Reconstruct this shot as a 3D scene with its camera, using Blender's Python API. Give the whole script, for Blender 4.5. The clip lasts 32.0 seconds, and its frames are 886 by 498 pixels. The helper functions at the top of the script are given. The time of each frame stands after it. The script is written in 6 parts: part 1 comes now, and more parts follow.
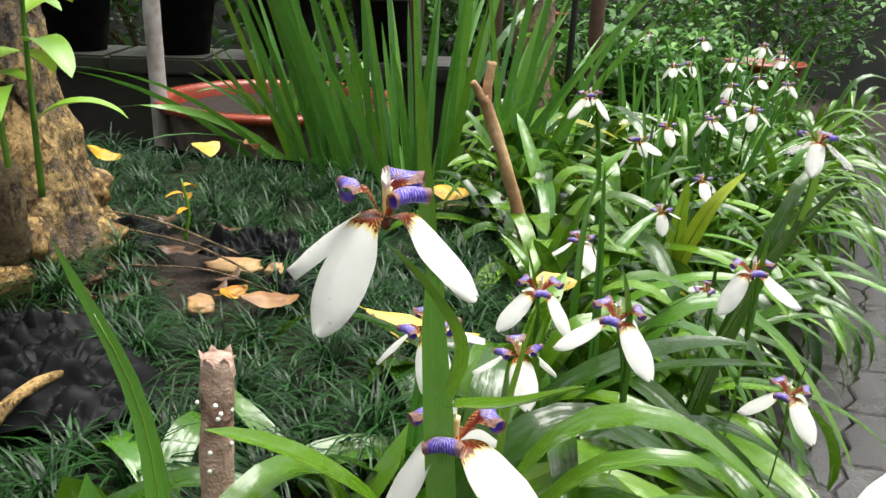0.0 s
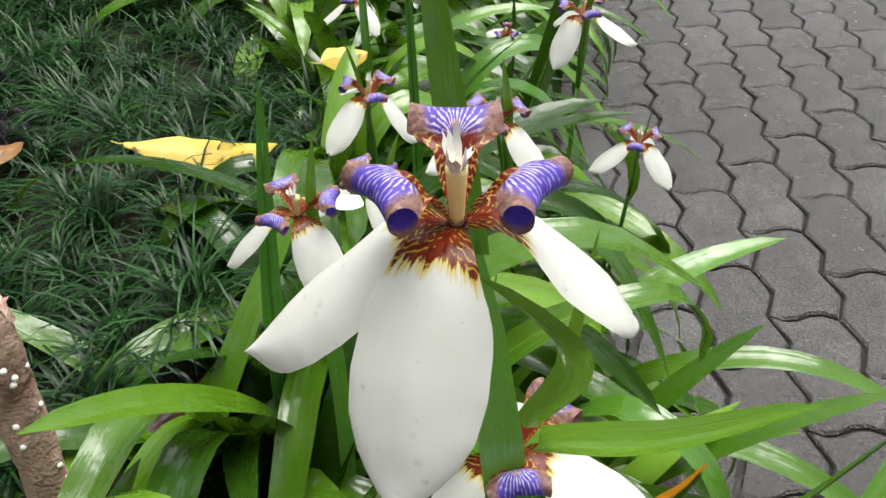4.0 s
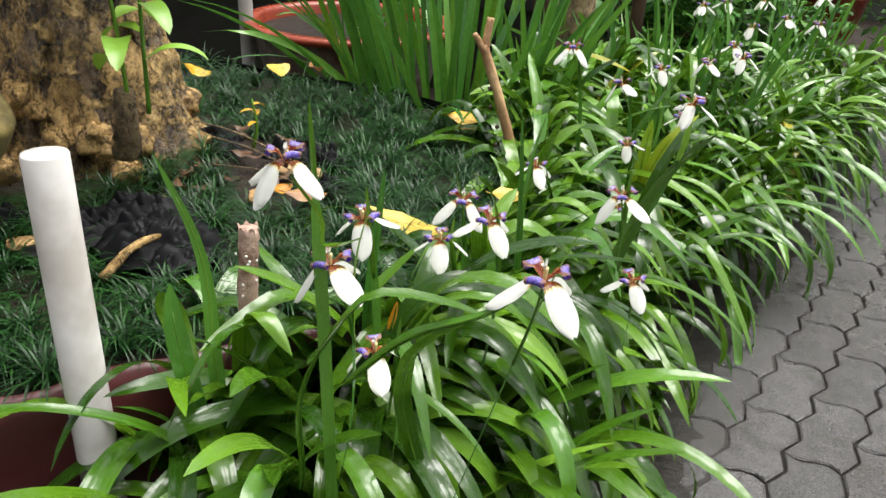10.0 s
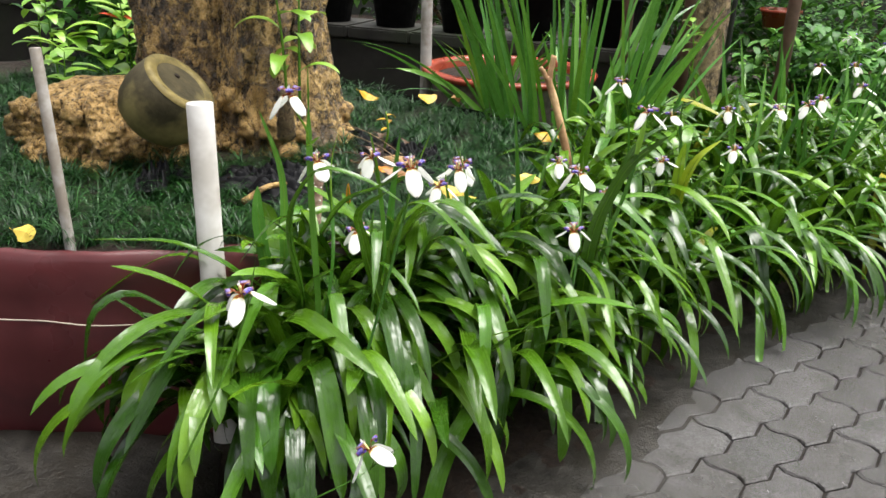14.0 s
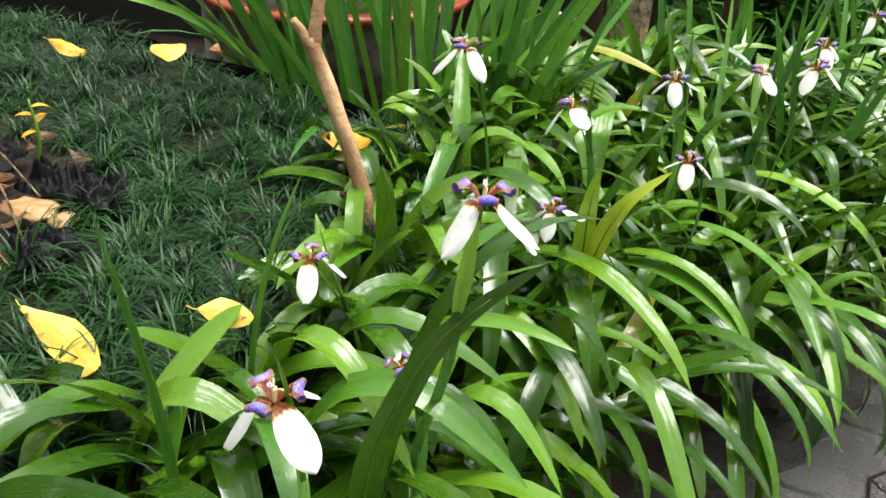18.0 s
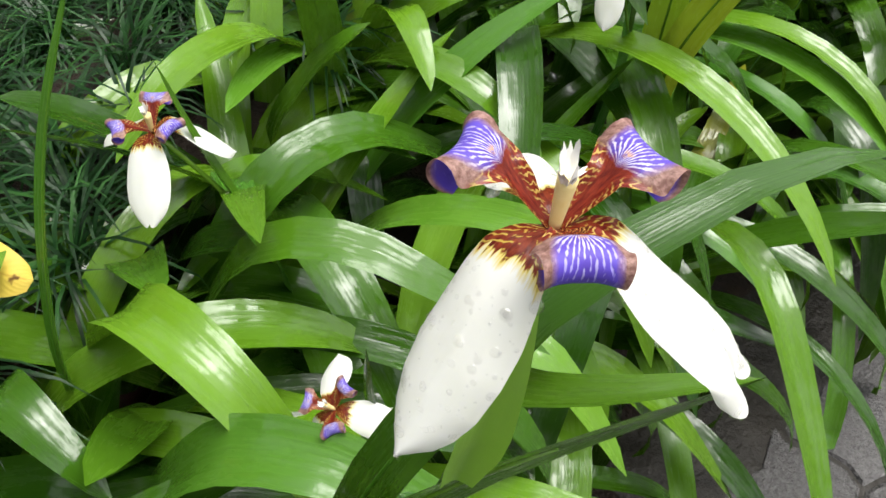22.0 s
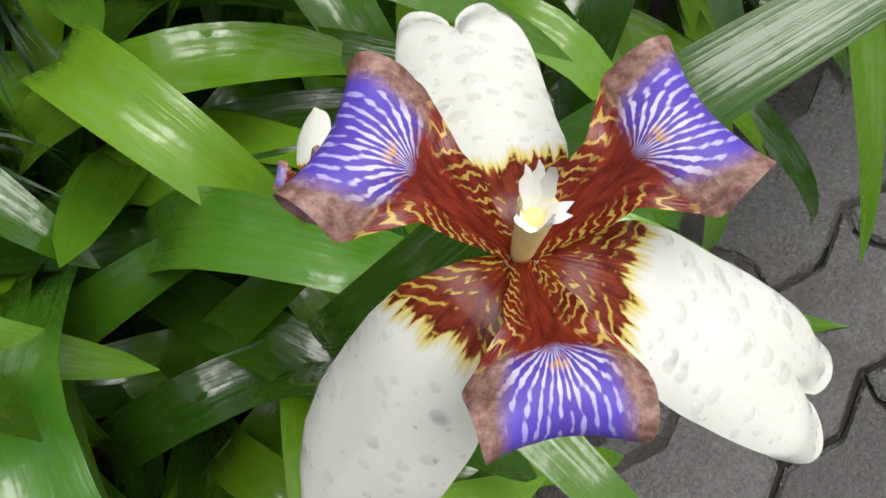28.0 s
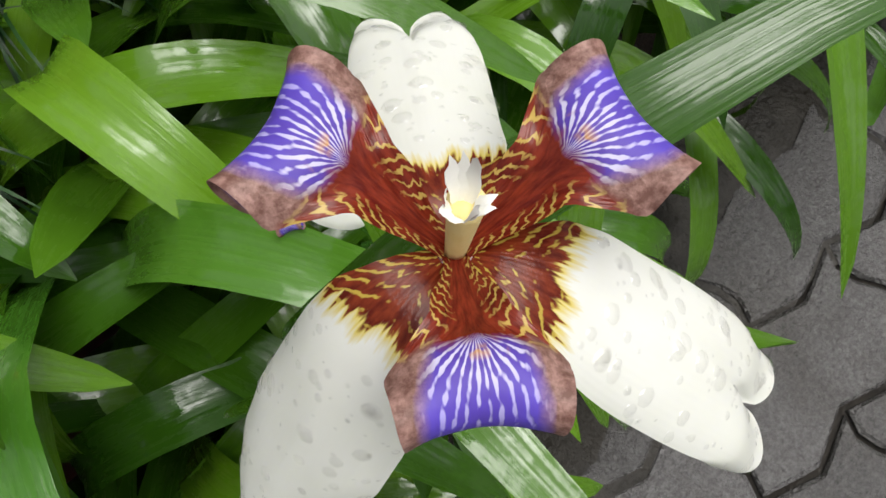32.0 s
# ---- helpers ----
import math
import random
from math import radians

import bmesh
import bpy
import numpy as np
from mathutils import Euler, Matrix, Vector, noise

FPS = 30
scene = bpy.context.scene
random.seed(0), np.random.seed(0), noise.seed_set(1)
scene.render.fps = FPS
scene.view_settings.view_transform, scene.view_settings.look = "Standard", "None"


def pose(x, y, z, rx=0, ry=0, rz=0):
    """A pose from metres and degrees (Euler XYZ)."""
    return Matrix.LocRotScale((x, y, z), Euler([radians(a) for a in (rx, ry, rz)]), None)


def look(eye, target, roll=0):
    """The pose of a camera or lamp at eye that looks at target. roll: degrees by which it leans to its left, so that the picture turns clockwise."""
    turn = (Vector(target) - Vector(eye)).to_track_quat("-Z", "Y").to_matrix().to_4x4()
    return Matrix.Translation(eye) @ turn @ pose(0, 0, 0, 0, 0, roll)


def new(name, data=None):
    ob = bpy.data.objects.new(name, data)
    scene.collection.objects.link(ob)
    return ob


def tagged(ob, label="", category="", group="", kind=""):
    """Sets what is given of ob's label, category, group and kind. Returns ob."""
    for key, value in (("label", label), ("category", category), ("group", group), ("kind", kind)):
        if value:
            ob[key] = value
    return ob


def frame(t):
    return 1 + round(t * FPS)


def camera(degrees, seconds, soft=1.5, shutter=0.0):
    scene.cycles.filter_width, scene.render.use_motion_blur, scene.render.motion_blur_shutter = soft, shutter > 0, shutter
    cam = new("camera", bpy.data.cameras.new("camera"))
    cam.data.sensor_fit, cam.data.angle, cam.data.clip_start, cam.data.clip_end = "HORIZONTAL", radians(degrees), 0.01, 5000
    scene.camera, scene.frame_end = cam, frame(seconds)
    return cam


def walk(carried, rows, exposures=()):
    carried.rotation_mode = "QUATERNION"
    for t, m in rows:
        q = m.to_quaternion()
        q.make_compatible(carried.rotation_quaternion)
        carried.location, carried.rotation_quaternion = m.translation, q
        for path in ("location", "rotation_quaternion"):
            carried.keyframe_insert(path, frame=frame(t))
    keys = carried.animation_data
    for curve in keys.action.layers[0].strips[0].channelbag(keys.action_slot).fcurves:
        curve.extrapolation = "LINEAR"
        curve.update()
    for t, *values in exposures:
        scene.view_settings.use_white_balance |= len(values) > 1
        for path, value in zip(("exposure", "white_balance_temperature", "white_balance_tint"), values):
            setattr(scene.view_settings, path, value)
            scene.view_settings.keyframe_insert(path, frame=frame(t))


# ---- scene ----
cam = camera(55.72, 32.0, soft=1.5)
PATH = [
    (0.0, 0.1602, -0.0093, 0.9077, 70.87, -2.10, -1.75),
    (0.5, 0.1174, 0.0019, 0.9398, 68.09, -1.55, -6.06),
    (1.0, 0.1161, 0.0466, 0.9335, 65.60, -0.41, -5.61),
    (1.5, 0.1093, 0.1026, 0.9173, 62.69, 2.74, -8.42),
    (2.0, 0.0974, 0.1194, 0.9076, 60.26, 1.81, -13.18),
    (2.5, 0.0977, 0.1605, 0.8994, 59.34, -0.22, -18.44),
    (3.0, 0.0901, 0.1702, 0.9085, 55.78, 1.04, -22.53),
    (3.5, 0.0983, 0.1708, 0.9014, 52.79, 0.77, -24.43),
    (5.5, 0.1145, 0.1297, 0.9093, 53.80, 1.75, -21.59),
    (6.0, 0.1332, 0.1095, 0.9042, 56.30, 3.31, -17.76),
    (6.5, 0.1507, 0.0710, 0.9175, 58.06, 3.59, -15.22),
    (7.0, 0.1653, 0.0282, 0.9528, 58.69, 2.10, -11.06),
    (7.5, 0.1723, -0.0054, 0.9817, 57.98, 1.31, -8.31),
    (8.0, 0.1915, -0.0570, 1.0222, 58.96, 1.55, -6.66),
    (8.5, 0.2329, -0.1149, 1.0422, 60.76, -0.89, -2.85),
    (9.0, 0.2716, -0.1584, 1.0443, 62.12, -1.51, -0.91),
    (9.5, 0.2941, -0.2479, 1.0420, 63.46, -2.26, 0.44),
    (10.0, 0.3297, -0.3709, 1.0669, 64.06, -2.89, 5.31),
    (10.5, 0.3766, -0.4466, 1.0751, 65.57, -3.15, 8.40),
    (11.0, 0.5012, -0.5269, 1.1002, 66.08, -3.27, 15.94),
    (11.5, 0.6187, -0.6090, 1.1168, 67.55, -2.53, 21.37),
    (12.0, 0.6592, -0.7227, 1.1250, 67.51, -2.50, 20.14),
    (12.5, 0.6852, -0.8502, 1.1180, 67.15, -4.20, 17.17),
    (13.0, 0.7228, -0.9272, 1.1152, 67.13, -4.94, 18.09),
    (13.5, 0.8010, -0.9110, 1.1073, 68.03, -3.92, 20.93),
    (15.5, 0.9538, -0.3354, 1.0582, 67.10, 0.88, 25.71),
    (16.0, 0.9598, -0.1465, 1.0533, 66.68, 0.92, 27.47),
    (16.5, 0.9390, 0.0061, 1.0342, 64.91, 0.54, 26.74),
    (17.0, 0.8580, 0.1489, 1.0170, 63.08, -0.67, 24.22),
    (17.5, 0.7694, 0.2707, 1.0115, 62.25, -0.40, 19.67),
    (18.0, 0.7289, 0.3763, 0.9790, 61.34, -2.26, 17.44),
    (18.5, 0.7021, 0.4932, 0.9514, 58.71, -1.65, 16.14),
    (19.0, 0.6724, 0.5936, 0.9179, 54.73, -2.41, 18.20),
    (19.5, 0.6554, 0.6682, 0.8963, 51.83, -2.29, 19.93),
    (20.0, 0.6405, 0.7221, 0.8675, 48.05, -1.91, 22.01),
    (20.5, 0.6201, 0.7394, 0.8622, 46.51, -2.72, 19.18),
    (21.0, 0.6068, 0.7627, 0.8502, 45.28, -2.52, 15.35),
    (21.5, 0.6080, 0.7762, 0.8453, 42.22, -2.04, 14.03),
    (22.0, 0.6141, 0.7873, 0.8386, 40.49, -1.46, 16.37),
    (22.5, 0.6219, 0.8000, 0.8359, 38.36, -0.02, 19.38),
    (23.0, 0.6265, 0.8268, 0.8219, 33.80, 0.72, 19.81),
    (23.5, 0.6256, 0.8423, 0.8233, 28.13, 1.27, 19.87),
    (24.0, 0.6238, 0.8515, 0.8173, 25.52, 1.64, 17.95),
    (24.5, 0.6193, 0.8539, 0.8125, 23.86, 2.06, 16.74),
    (25.0, 0.6218, 0.8601, 0.8134, 22.67, 1.63, 15.25),
    (25.5, 0.6164, 0.8650, 0.8062, 18.15, -0.01, 14.69),
    (27.5, 0.6118, 0.8678, 0.8116, 14.98, 1.29, 14.17),
    (28.0, 0.6084, 0.8670, 0.8117, 14.03, 2.31, 14.47),
    (28.5, 0.6103, 0.8669, 0.8115, 13.52, 1.82, 15.00),
    (29.0, 0.6138, 0.8678, 0.8116, 13.51, 1.57, 14.55),
    (29.5, 0.6142, 0.8663, 0.8106, 13.54, 1.43, 14.75),
    (30.0, 0.6144, 0.8662, 0.8108, 13.75, 1.50, 14.81),
    (30.5, 0.6125, 0.8650, 0.8118, 15.21, 1.20, 14.72),
    (31.0, 0.6138, 0.8631, 0.8121, 16.18, 1.44, 14.85),
    (31.5, 0.6185, 0.8650, 0.8120, 16.45, 1.81, 14.81),
    (32.0, 0.6147, 0.8651, 0.8117, 16.03, 1.35, 15.73),
]
walk(cam, [(t, pose(x, y, z, rx, ry, rz)) for t, x, y, z, rx, ry, rz in PATH],
     exposures=[(0.0, 1.32), (3.0, 1.1), (6.0, 1.02), (7.0, 1.0), (8.0, 1.12), (10.0, 1.26), (13.0, 1.46), (16.0, 1.34), (19.0, 1.45), (20.0, 1.42), (23.0, 1.05), (25.5, 0.72), (32.0, 0.6)])

# world: bright overcast sky, soft high light
world = bpy.data.worlds.new("overcast_sky")
scene.world = world
world.use_nodes = True
wn, wl = world.node_tree.nodes, world.node_tree.links
wn.clear()
w_out, w_bg = wn.new("ShaderNodeOutputWorld"), wn.new("ShaderNodeBackground")
w_sky, w_grey = wn.new("ShaderNodeTexSky"), wn.new("ShaderNodeHueSaturation")
w_sky.sky_type, w_sky.sun_disc = "NISHITA", False
w_sky.sun_elevation, w_sky.sun_rotation = radians(74), radians(55)
w_sky.air_density, w_sky.dust_density = 1.0, 4.0
w_grey.inputs["Saturation"].default_value = 0.12
w_bg.inputs["Strength"].default_value = 0.1
wl.new(w_sky.outputs["Color"], w_grey.inputs["Color"])
wl.new(w_grey.outputs["Color"], w_bg.inputs["Color"])
wl.new(w_bg.outputs["Background"], w_out.inputs["Surface"])
sun_data = bpy.data.lights.new("sun", "SUN")
sun_data.energy, sun_data.angle, sun_data.color = 2.2, radians(54), (1.0, 0.975, 0.91)
sun = new("sun", sun_data)
sun.matrix_world = look((1.38, 1.75, 5.0), (0.3, 1.0, 0.3))

# ---- materials ----


class Mat:
    """A node material with short names for the nodes that are used often."""

    def __init__(self, name, rough=0.5, spec=0.5, metal=0.0):
        self.m = bpy.data.materials.new(name)
        self.m.use_nodes = True
        self.t = self.m.node_tree
        self.b = self.t.nodes["Principled BSDF"]
        self.b.inputs["Roughness"].default_value = rough
        self.b.inputs["Specular IOR Level"].default_value = spec
        self.b.inputs["Metallic"].default_value = metal
        self.coords = None

    def node(self, kind, **values):
        n = self.t.nodes.new(kind)
        for key, v in values.items():
            n.inputs[key.replace("_", " ")].default_value = v
        return n

    def link(self, a, b):
        self.t.links.new(a, b)

    def place(self, what="Object"):
        if self.coords is None:
            self.coords = self.t.nodes.new("ShaderNodeTexCoord")
        return self.coords.outputs[what]

    def noise(self, scale, detail=4.0, rough=0.55, vector=None, stretch=None):
        n = self.node("ShaderNodeTexNoise", Scale=scale, Detail=detail, Roughness=rough)
        v = vector or self.place()
        if stretch:
            mp = self.t.nodes.new("ShaderNodeMapping")
            mp.inputs["Scale"].default_value = stretch
            self.link(v, mp.inputs["Vector"])
            v = mp.outputs["Vector"]
        self.link(v, n.inputs["Vector"])
        return n.outputs["Fac"]

    def ramp(self, fac, *stops):
        r = self.t.nodes.new("ShaderNodeValToRGB")
        e = r.color_ramp.elements
        while len(e) < len(stops):
            e.new(0.5)
        for k, (p, c) in enumerate(stops):
            e[k].position, e[k].color = p, (*c, 1) if len(c) == 3 else c
        self.link(fac, r.inputs["Fac"])
        return r.outputs["Color"]

    def math(self, op, a, b=None, clamp=False):
        n = self.t.nodes.new("ShaderNodeMath")
        n.operation, n.use_clamp = op, clamp
        for k, v in enumerate((a, b)):
            if v is None:
                continue
            if isinstance(v, (int, float)):
                n.inputs[k].default_value = v
            else:
                self.link(v, n.inputs[k])
        return n.outputs["Value"]

    def mix(self, fac, a, b, kind="MIX"):
        n = self.t.nodes.new("ShaderNodeMix")
        n.data_type, n.blend_type = "RGBA", kind
        for k, v in ((0, fac), (6, a), (7, b)):
            if isinstance(v, (int, float)):
                n.inputs[k].default_value = v
            elif isinstance(v, tuple):
                n.inputs[k].default_value = (*v, 1)
            else:
                self.link(v, n.inputs[k])
        return n.outputs[2]

    def bump(self, height, strength=0.3, distance=0.01):
        n = self.node("ShaderNodeBump", Strength=strength, Distance=distance)
        self.link(height, n.inputs["Height"])
        self.link(n.outputs["Normal"], self.b.inputs["Normal"])

    def colour(self, c):
        if isinstance(c, tuple):
            self.b.inputs["Base Color"].default_value = (*c, 1)
        else:
            self.link(c, self.b.inputs["Base Color"])

    def rough(self, v):
        self.link(v, self.b.inputs["Roughness"])

    def chance(self):
        return self.t.nodes.new("ShaderNodeObjectInfo").outputs["Random"]

    def island(self):
        return self.t.nodes.new("ShaderNodeNewGeometry").outputs["Random Per Island"]

    def uv(self):
        s = self.t.nodes.new("ShaderNodeSeparateXYZ")
        self.link(self.place("UV"), s.inputs["Vector"])
        return s.outputs["X"], s.outputs["Y"]

    def glow_through(self, amount, tint):
        """Mix in light that passes through a thin leaf or petal."""
        out = [n for n in self.t.nodes if n.type == "OUTPUT_MATERIAL"][0]
        tr, mx = self.t.nodes.new("ShaderNodeBsdfTranslucent"), self.t.nodes.new("ShaderNodeMixShader")
        mx.inputs["Fac"].default_value = amount
        if isinstance(tint, tuple):
            tr.inputs["Color"].default_value = (*tint, 1)
        else:
            self.link(tint, tr.inputs["Color"])
        self.link(self.b.outputs["BSDF"], mx.inputs[1])
        self.link(tr.outputs["BSDF"], mx.inputs[2])
        self.link(mx.outputs["Shader"], out.inputs["Surface"])


def leaf_material(name, dark, mid, light, ribs=12.0, rough=0.28, tip=(0.16, 0.2, 0.02), wet=True, per="object", spec=0.9):
    k = Mat(name, rough=rough, spec=spec)
    u, v = k.uv()
    big = k.noise(9.0, 3.0)
    pick = k.chance() if per == "object" else k.island()
    base = k.ramp(k.math("ADD", k.math("MULTIPLY", pick, 0.75), k.math("MULTIPLY", big, 0.35)), (0.18, dark), (0.55, mid), (0.95, light))
    rib = k.math("SINE", k.math("MULTIPLY", u, 6.283 * ribs))
    base = k.mix(k.math("MULTIPLY", k.math("ADD", rib, 1.0), 0.018), base, light)
    dry = k.ramp(k.math("ADD", v, k.math("MULTIPLY", k.noise(40.0), 0.1)), (1.0, (0, 0, 0)), (1.06, (1, 1, 1)))
    base = k.mix(k.math("MULTIPLY", dry, k.math("GREATER_THAN", pick, 0.62)), base, tip)
    k.colour(base)
    long_rib = k.noise(1.0, 2.0, 0.5, vector=k.place("UV"), stretch=(18.0, 1.2, 1.0))
    height = k.math("ADD", k.math("MULTIPLY", rib, 0.012), k.math("MULTIPLY", long_rib, 0.15))
    height = k.math("ADD", height, k.math("ADD", k.math("MULTIPLY", k.noise(16.0, 3.0), 2.6), k.math("MULTIPLY", k.noise(90.0, 3.0), 0.45)))
    if wet:
        # a broken film of rain: smooth where it lies, dull between
        film = k.math("ADD", k.math("MULTIPLY", k.noise(1.0, 4.0, 0.65, vector=k.place("UV"), stretch=(10.0, 5.0, 1.0)), 0.5), k.math("MULTIPLY", k.noise(42.0, 5.0, 0.7), 0.5))
        wetness = k.ramp(film, (0.44, (0, 0, 0)), (0.54, (1, 1, 1)))
        k.rough(k.ramp(wetness, (0.0, (rough + 0.12,) * 3), (1.0, (0.11,) * 3)))
        k.link(k.ramp(wetness, (0.0, (spec * 0.3,) * 3), (1.0, (min(1.0, spec),) * 3)), k.b.inputs["Specular IOR Level"])
        height = k.math("ADD", height, k.math("MULTIPLY", wetness, 0.1))
    k.bump(height, 0.3, 0.0016)
    k.glow_through(0.17, k.mix(0.5, base, tuple(v * 1.1 for v in light)))
    return k.m


M_LEAF = leaf_material("wet_iris_leaf", (0.013, 0.047, 0.003), (0.041, 0.117, 0.006), (0.105, 0.225, 0.01))
M_YOUNG = leaf_material("young_iris_leaf", (0.045, 0.145, 0.012), (0.085, 0.215, 0.016), (0.16, 0.31, 0.025))
M_FADED = leaf_material("yellowing_iris_leaf", (0.16, 0.2, 0.015), (0.3, 0.29, 0.025), (0.45, 0.38, 0.04), tip=(0.3, 0.13, 0.02))
M_TURNING = leaf_material("turning_iris_leaf", (0.12, 0.27, 0.014), (0.19, 0.35, 0.018), (0.32, 0.4, 0.025), tip=(0.4, 0.26, 0.02))
M_SPEAR = leaf_material("sword_leaf", (0.026, 0.105, 0.014), (0.06, 0.2, 0.026), (0.14, 0.32, 0.04), ribs=4, rough=0.36)
M_MONDO = leaf_material("mondo_blade", (0.004, 0.018, 0.004), (0.009, 0.042, 0.009), (0.028, 0.095, 0.018), ribs=2, rough=0.34, tip=(0.03, 0.08, 0.03), wet=False, per="island", spec=0.28)
M_BROAD = leaf_material("broad_leaf", (0.12, 0.28, 0.02), (0.21, 0.42, 0.03), (0.32, 0.52, 0.05), ribs=7, rough=0.4, wet=False)
M_SHRUB = leaf_material("shrub_leaf", (0.016, 0.07, 0.01), (0.05, 0.17, 0.022), (0.13, 0.3, 0.04), ribs=2, rough=0.45, wet=False, per="island", spec=0.3)


def dead_leaf_material(name, a, b, c):
    k = Mat(name, rough=0.45, spec=0.5)
    u, v = k.uv()
    base = k.ramp(k.noise(30.0, 5.0), (0.3, a), (0.55, b), (0.8, c))
    vein = k.math("ABSOLUTE", k.math("SUBTRACT", u, 0.5))
    base = k.mix(k.ramp(vein, (0.0, (0.5,) * 3), (0.05, (0, 0, 0))), base, (0.4, 0.2, 0.03))
    spots = k.ramp(k.noise(85.0, 3.0), (0.66, (0, 0, 0)), (0.72, (1, 1, 1)))
    k.colour(k.mix(spots, base, (0.12, 0.05, 0.012)))
    side = k.math("SINE", k.math("MULTIPLY", k.math("SUBTRACT", v, k.math("MULTIPLY", vein, 0.6)), 80.0))
    k.bump(side, 0.07, 0.001)
    k.glow_through(0.15, base)
    return k.m


M_YELLOW = dead_leaf_material("yellow_dead_leaf", (0.5, 0.24, 0.012), (0.72, 0.42, 0.02), (0.78, 0.5, 0.05))
M_PALE = dead_leaf_material("pale_yellow_leaf", (0.55, 0.4, 0.06), (0.68, 0.5, 0.08), (0.72, 0.56, 0.14))
M_ORANGE = dead_leaf_material("orange_dead_leaf", (0.45, 0.14, 0.008), (0.65, 0.25, 0.01), (0.7, 0.33, 0.02))
M_LITTER = dead_leaf_material("dark_leaf_litter", (0.05, 0.02, 0.01), (0.12, 0.055, 0.025), (0.24, 0.12, 0.05))
M_BROWN = dead_leaf_material("brown_dead_leaf", (0.16, 0.06, 0.02), (0.34, 0.17, 0.06), (0.45, 0.28, 0.12))


def bark_material(name, dark, mid, light, scale=1.0, light_amount=0.5, rough=0.35):
    """Flaking bark: dark wet wood, mid-brown skin and lighter plates with crisp broken edges."""
    k = Mat(name, rough=rough, spec=0.5)
    warp = k.t.nodes.new("ShaderNodeVectorMath")
    warp.operation = "ADD"
    wob = k.node("ShaderNodeTexNoise", Scale=9.0 * scale, Detail=4.0)
    k.link(k.place(), wob.inputs["Vector"])
    sc = k.t.nodes.new("ShaderNodeVectorMath")
    sc.operation = "SCALE"
    sc.inputs["Scale"].default_value = 0.12 / scale
    k.link(wob.outputs["Color"], sc.inputs[0])
    k.link(k.place(), warp.inputs[0])
    k.link(sc.outputs["Vector"], warp.inputs[1])
    vec = warp.outputs["Vector"]
    n1, n2 = k.noise(11 * scale, 8.0, 0.7, vector=vec, stretch=(1, 1, 0.4)), k.noise(42 * scale, 6.0, 0.65)
    base = k.ramp(n1, (0.42, dark), (0.54, mid), (0.68, tuple(v * 1.7 for v in mid)))
    zone = k.noise(3.2 * scale, 4.0, 0.6, vector=vec)
    plates = k.math("ADD", k.math("MULTIPLY", k.noise(13.0 * scale, 7.0, 0.75, vector=vec), 0.7), k.math("MULTIPLY", zone, 0.5))
    patch = k.ramp(plates, (0.66 - 0.2 * light_amount, (0, 0, 0)), (0.76 - 0.2 * light_amount, (1, 1, 1)))
    tone = k.ramp(n2, (0.3, tuple(v * 0.55 for v in light)), (0.55, light), (0.75, tuple(min(0.8, v * 1.35) for v in light)))
    base = k.mix(patch, base, tone)
    cracks = k.ramp(k.noise(26.0 * scale, 5.0, 0.7, vector=vec, stretch=(1, 1, 0.3)), (0.38, (1, 1, 1)), (0.45, (0, 0, 0)))
    base = k.mix(k.math("MULTIPLY", cracks, 0.85), base, tuple(v * 0.5 for v in dark))
    k.colour(base)
    k.rough(k.ramp(n2, (0.3, (rough - 0.12,) * 3), (0.7, (rough + 0.3,) * 3)))
    k.bump(k.math("ADD", k.math("ADD", k.math("MULTIPLY", n1, 0.8), k.math("MULTIPLY", patch, 0.35)), k.math("SUBTRACT", k.math("MULTIPLY", n2, 0.5), k.math("MULTIPLY", cracks, 0.4))), 1.0, 0.034 / scale)
    return k.m


M_BARK = bark_material("wet_flaking_bark", (0.02, 0.014, 0.01), (0.15, 0.1, 0.055), (0.56, 0.37, 0.14), 3.2, 0.5, 0.2)
M_ROOT = bark_material("ochre_root_bark", (0.06, 0.033, 0.013), (0.23, 0.135, 0.045), (0.52, 0.33, 0.12), 4.2, 0.72, 0.3)
M_BARK2 = bark_material("brown_bark", (0.06, 0.04, 0.022), (0.24, 0.16, 0.085), (0.46, 0.33, 0.17), 2.4, 0.45)



def plain_material(name, a, b, rough=0.5, scale=20.0, bump=0.2, spec=0.5, stain=None, depth=0.004):
    k = Mat(name, rough=rough, spec=spec)
    n = k.noise(scale, 6.0, 0.6)
    base = k.ramp(n, (0.3, a), (0.7, b))
    if stain:
        base = k.mix(k.ramp(k.noise(scale * 0.22, 5.0, 0.65), (0.48, (0, 0, 0)), (0.62, (1, 1, 1))), base, stain)
    k.colour(base)
    k.bump(k.math("ADD", n, k.math("MULTIPLY", k.noise(scale * 6, 3.0), 0.4)), bump, depth)
    k.rough(k.ramp(k.noise(scale * 0.6, 4.0), (0.3, (max(0.05, rough - 0.15),) * 3), (0.7, (rough + 0.15,) * 3)))
    return k.m


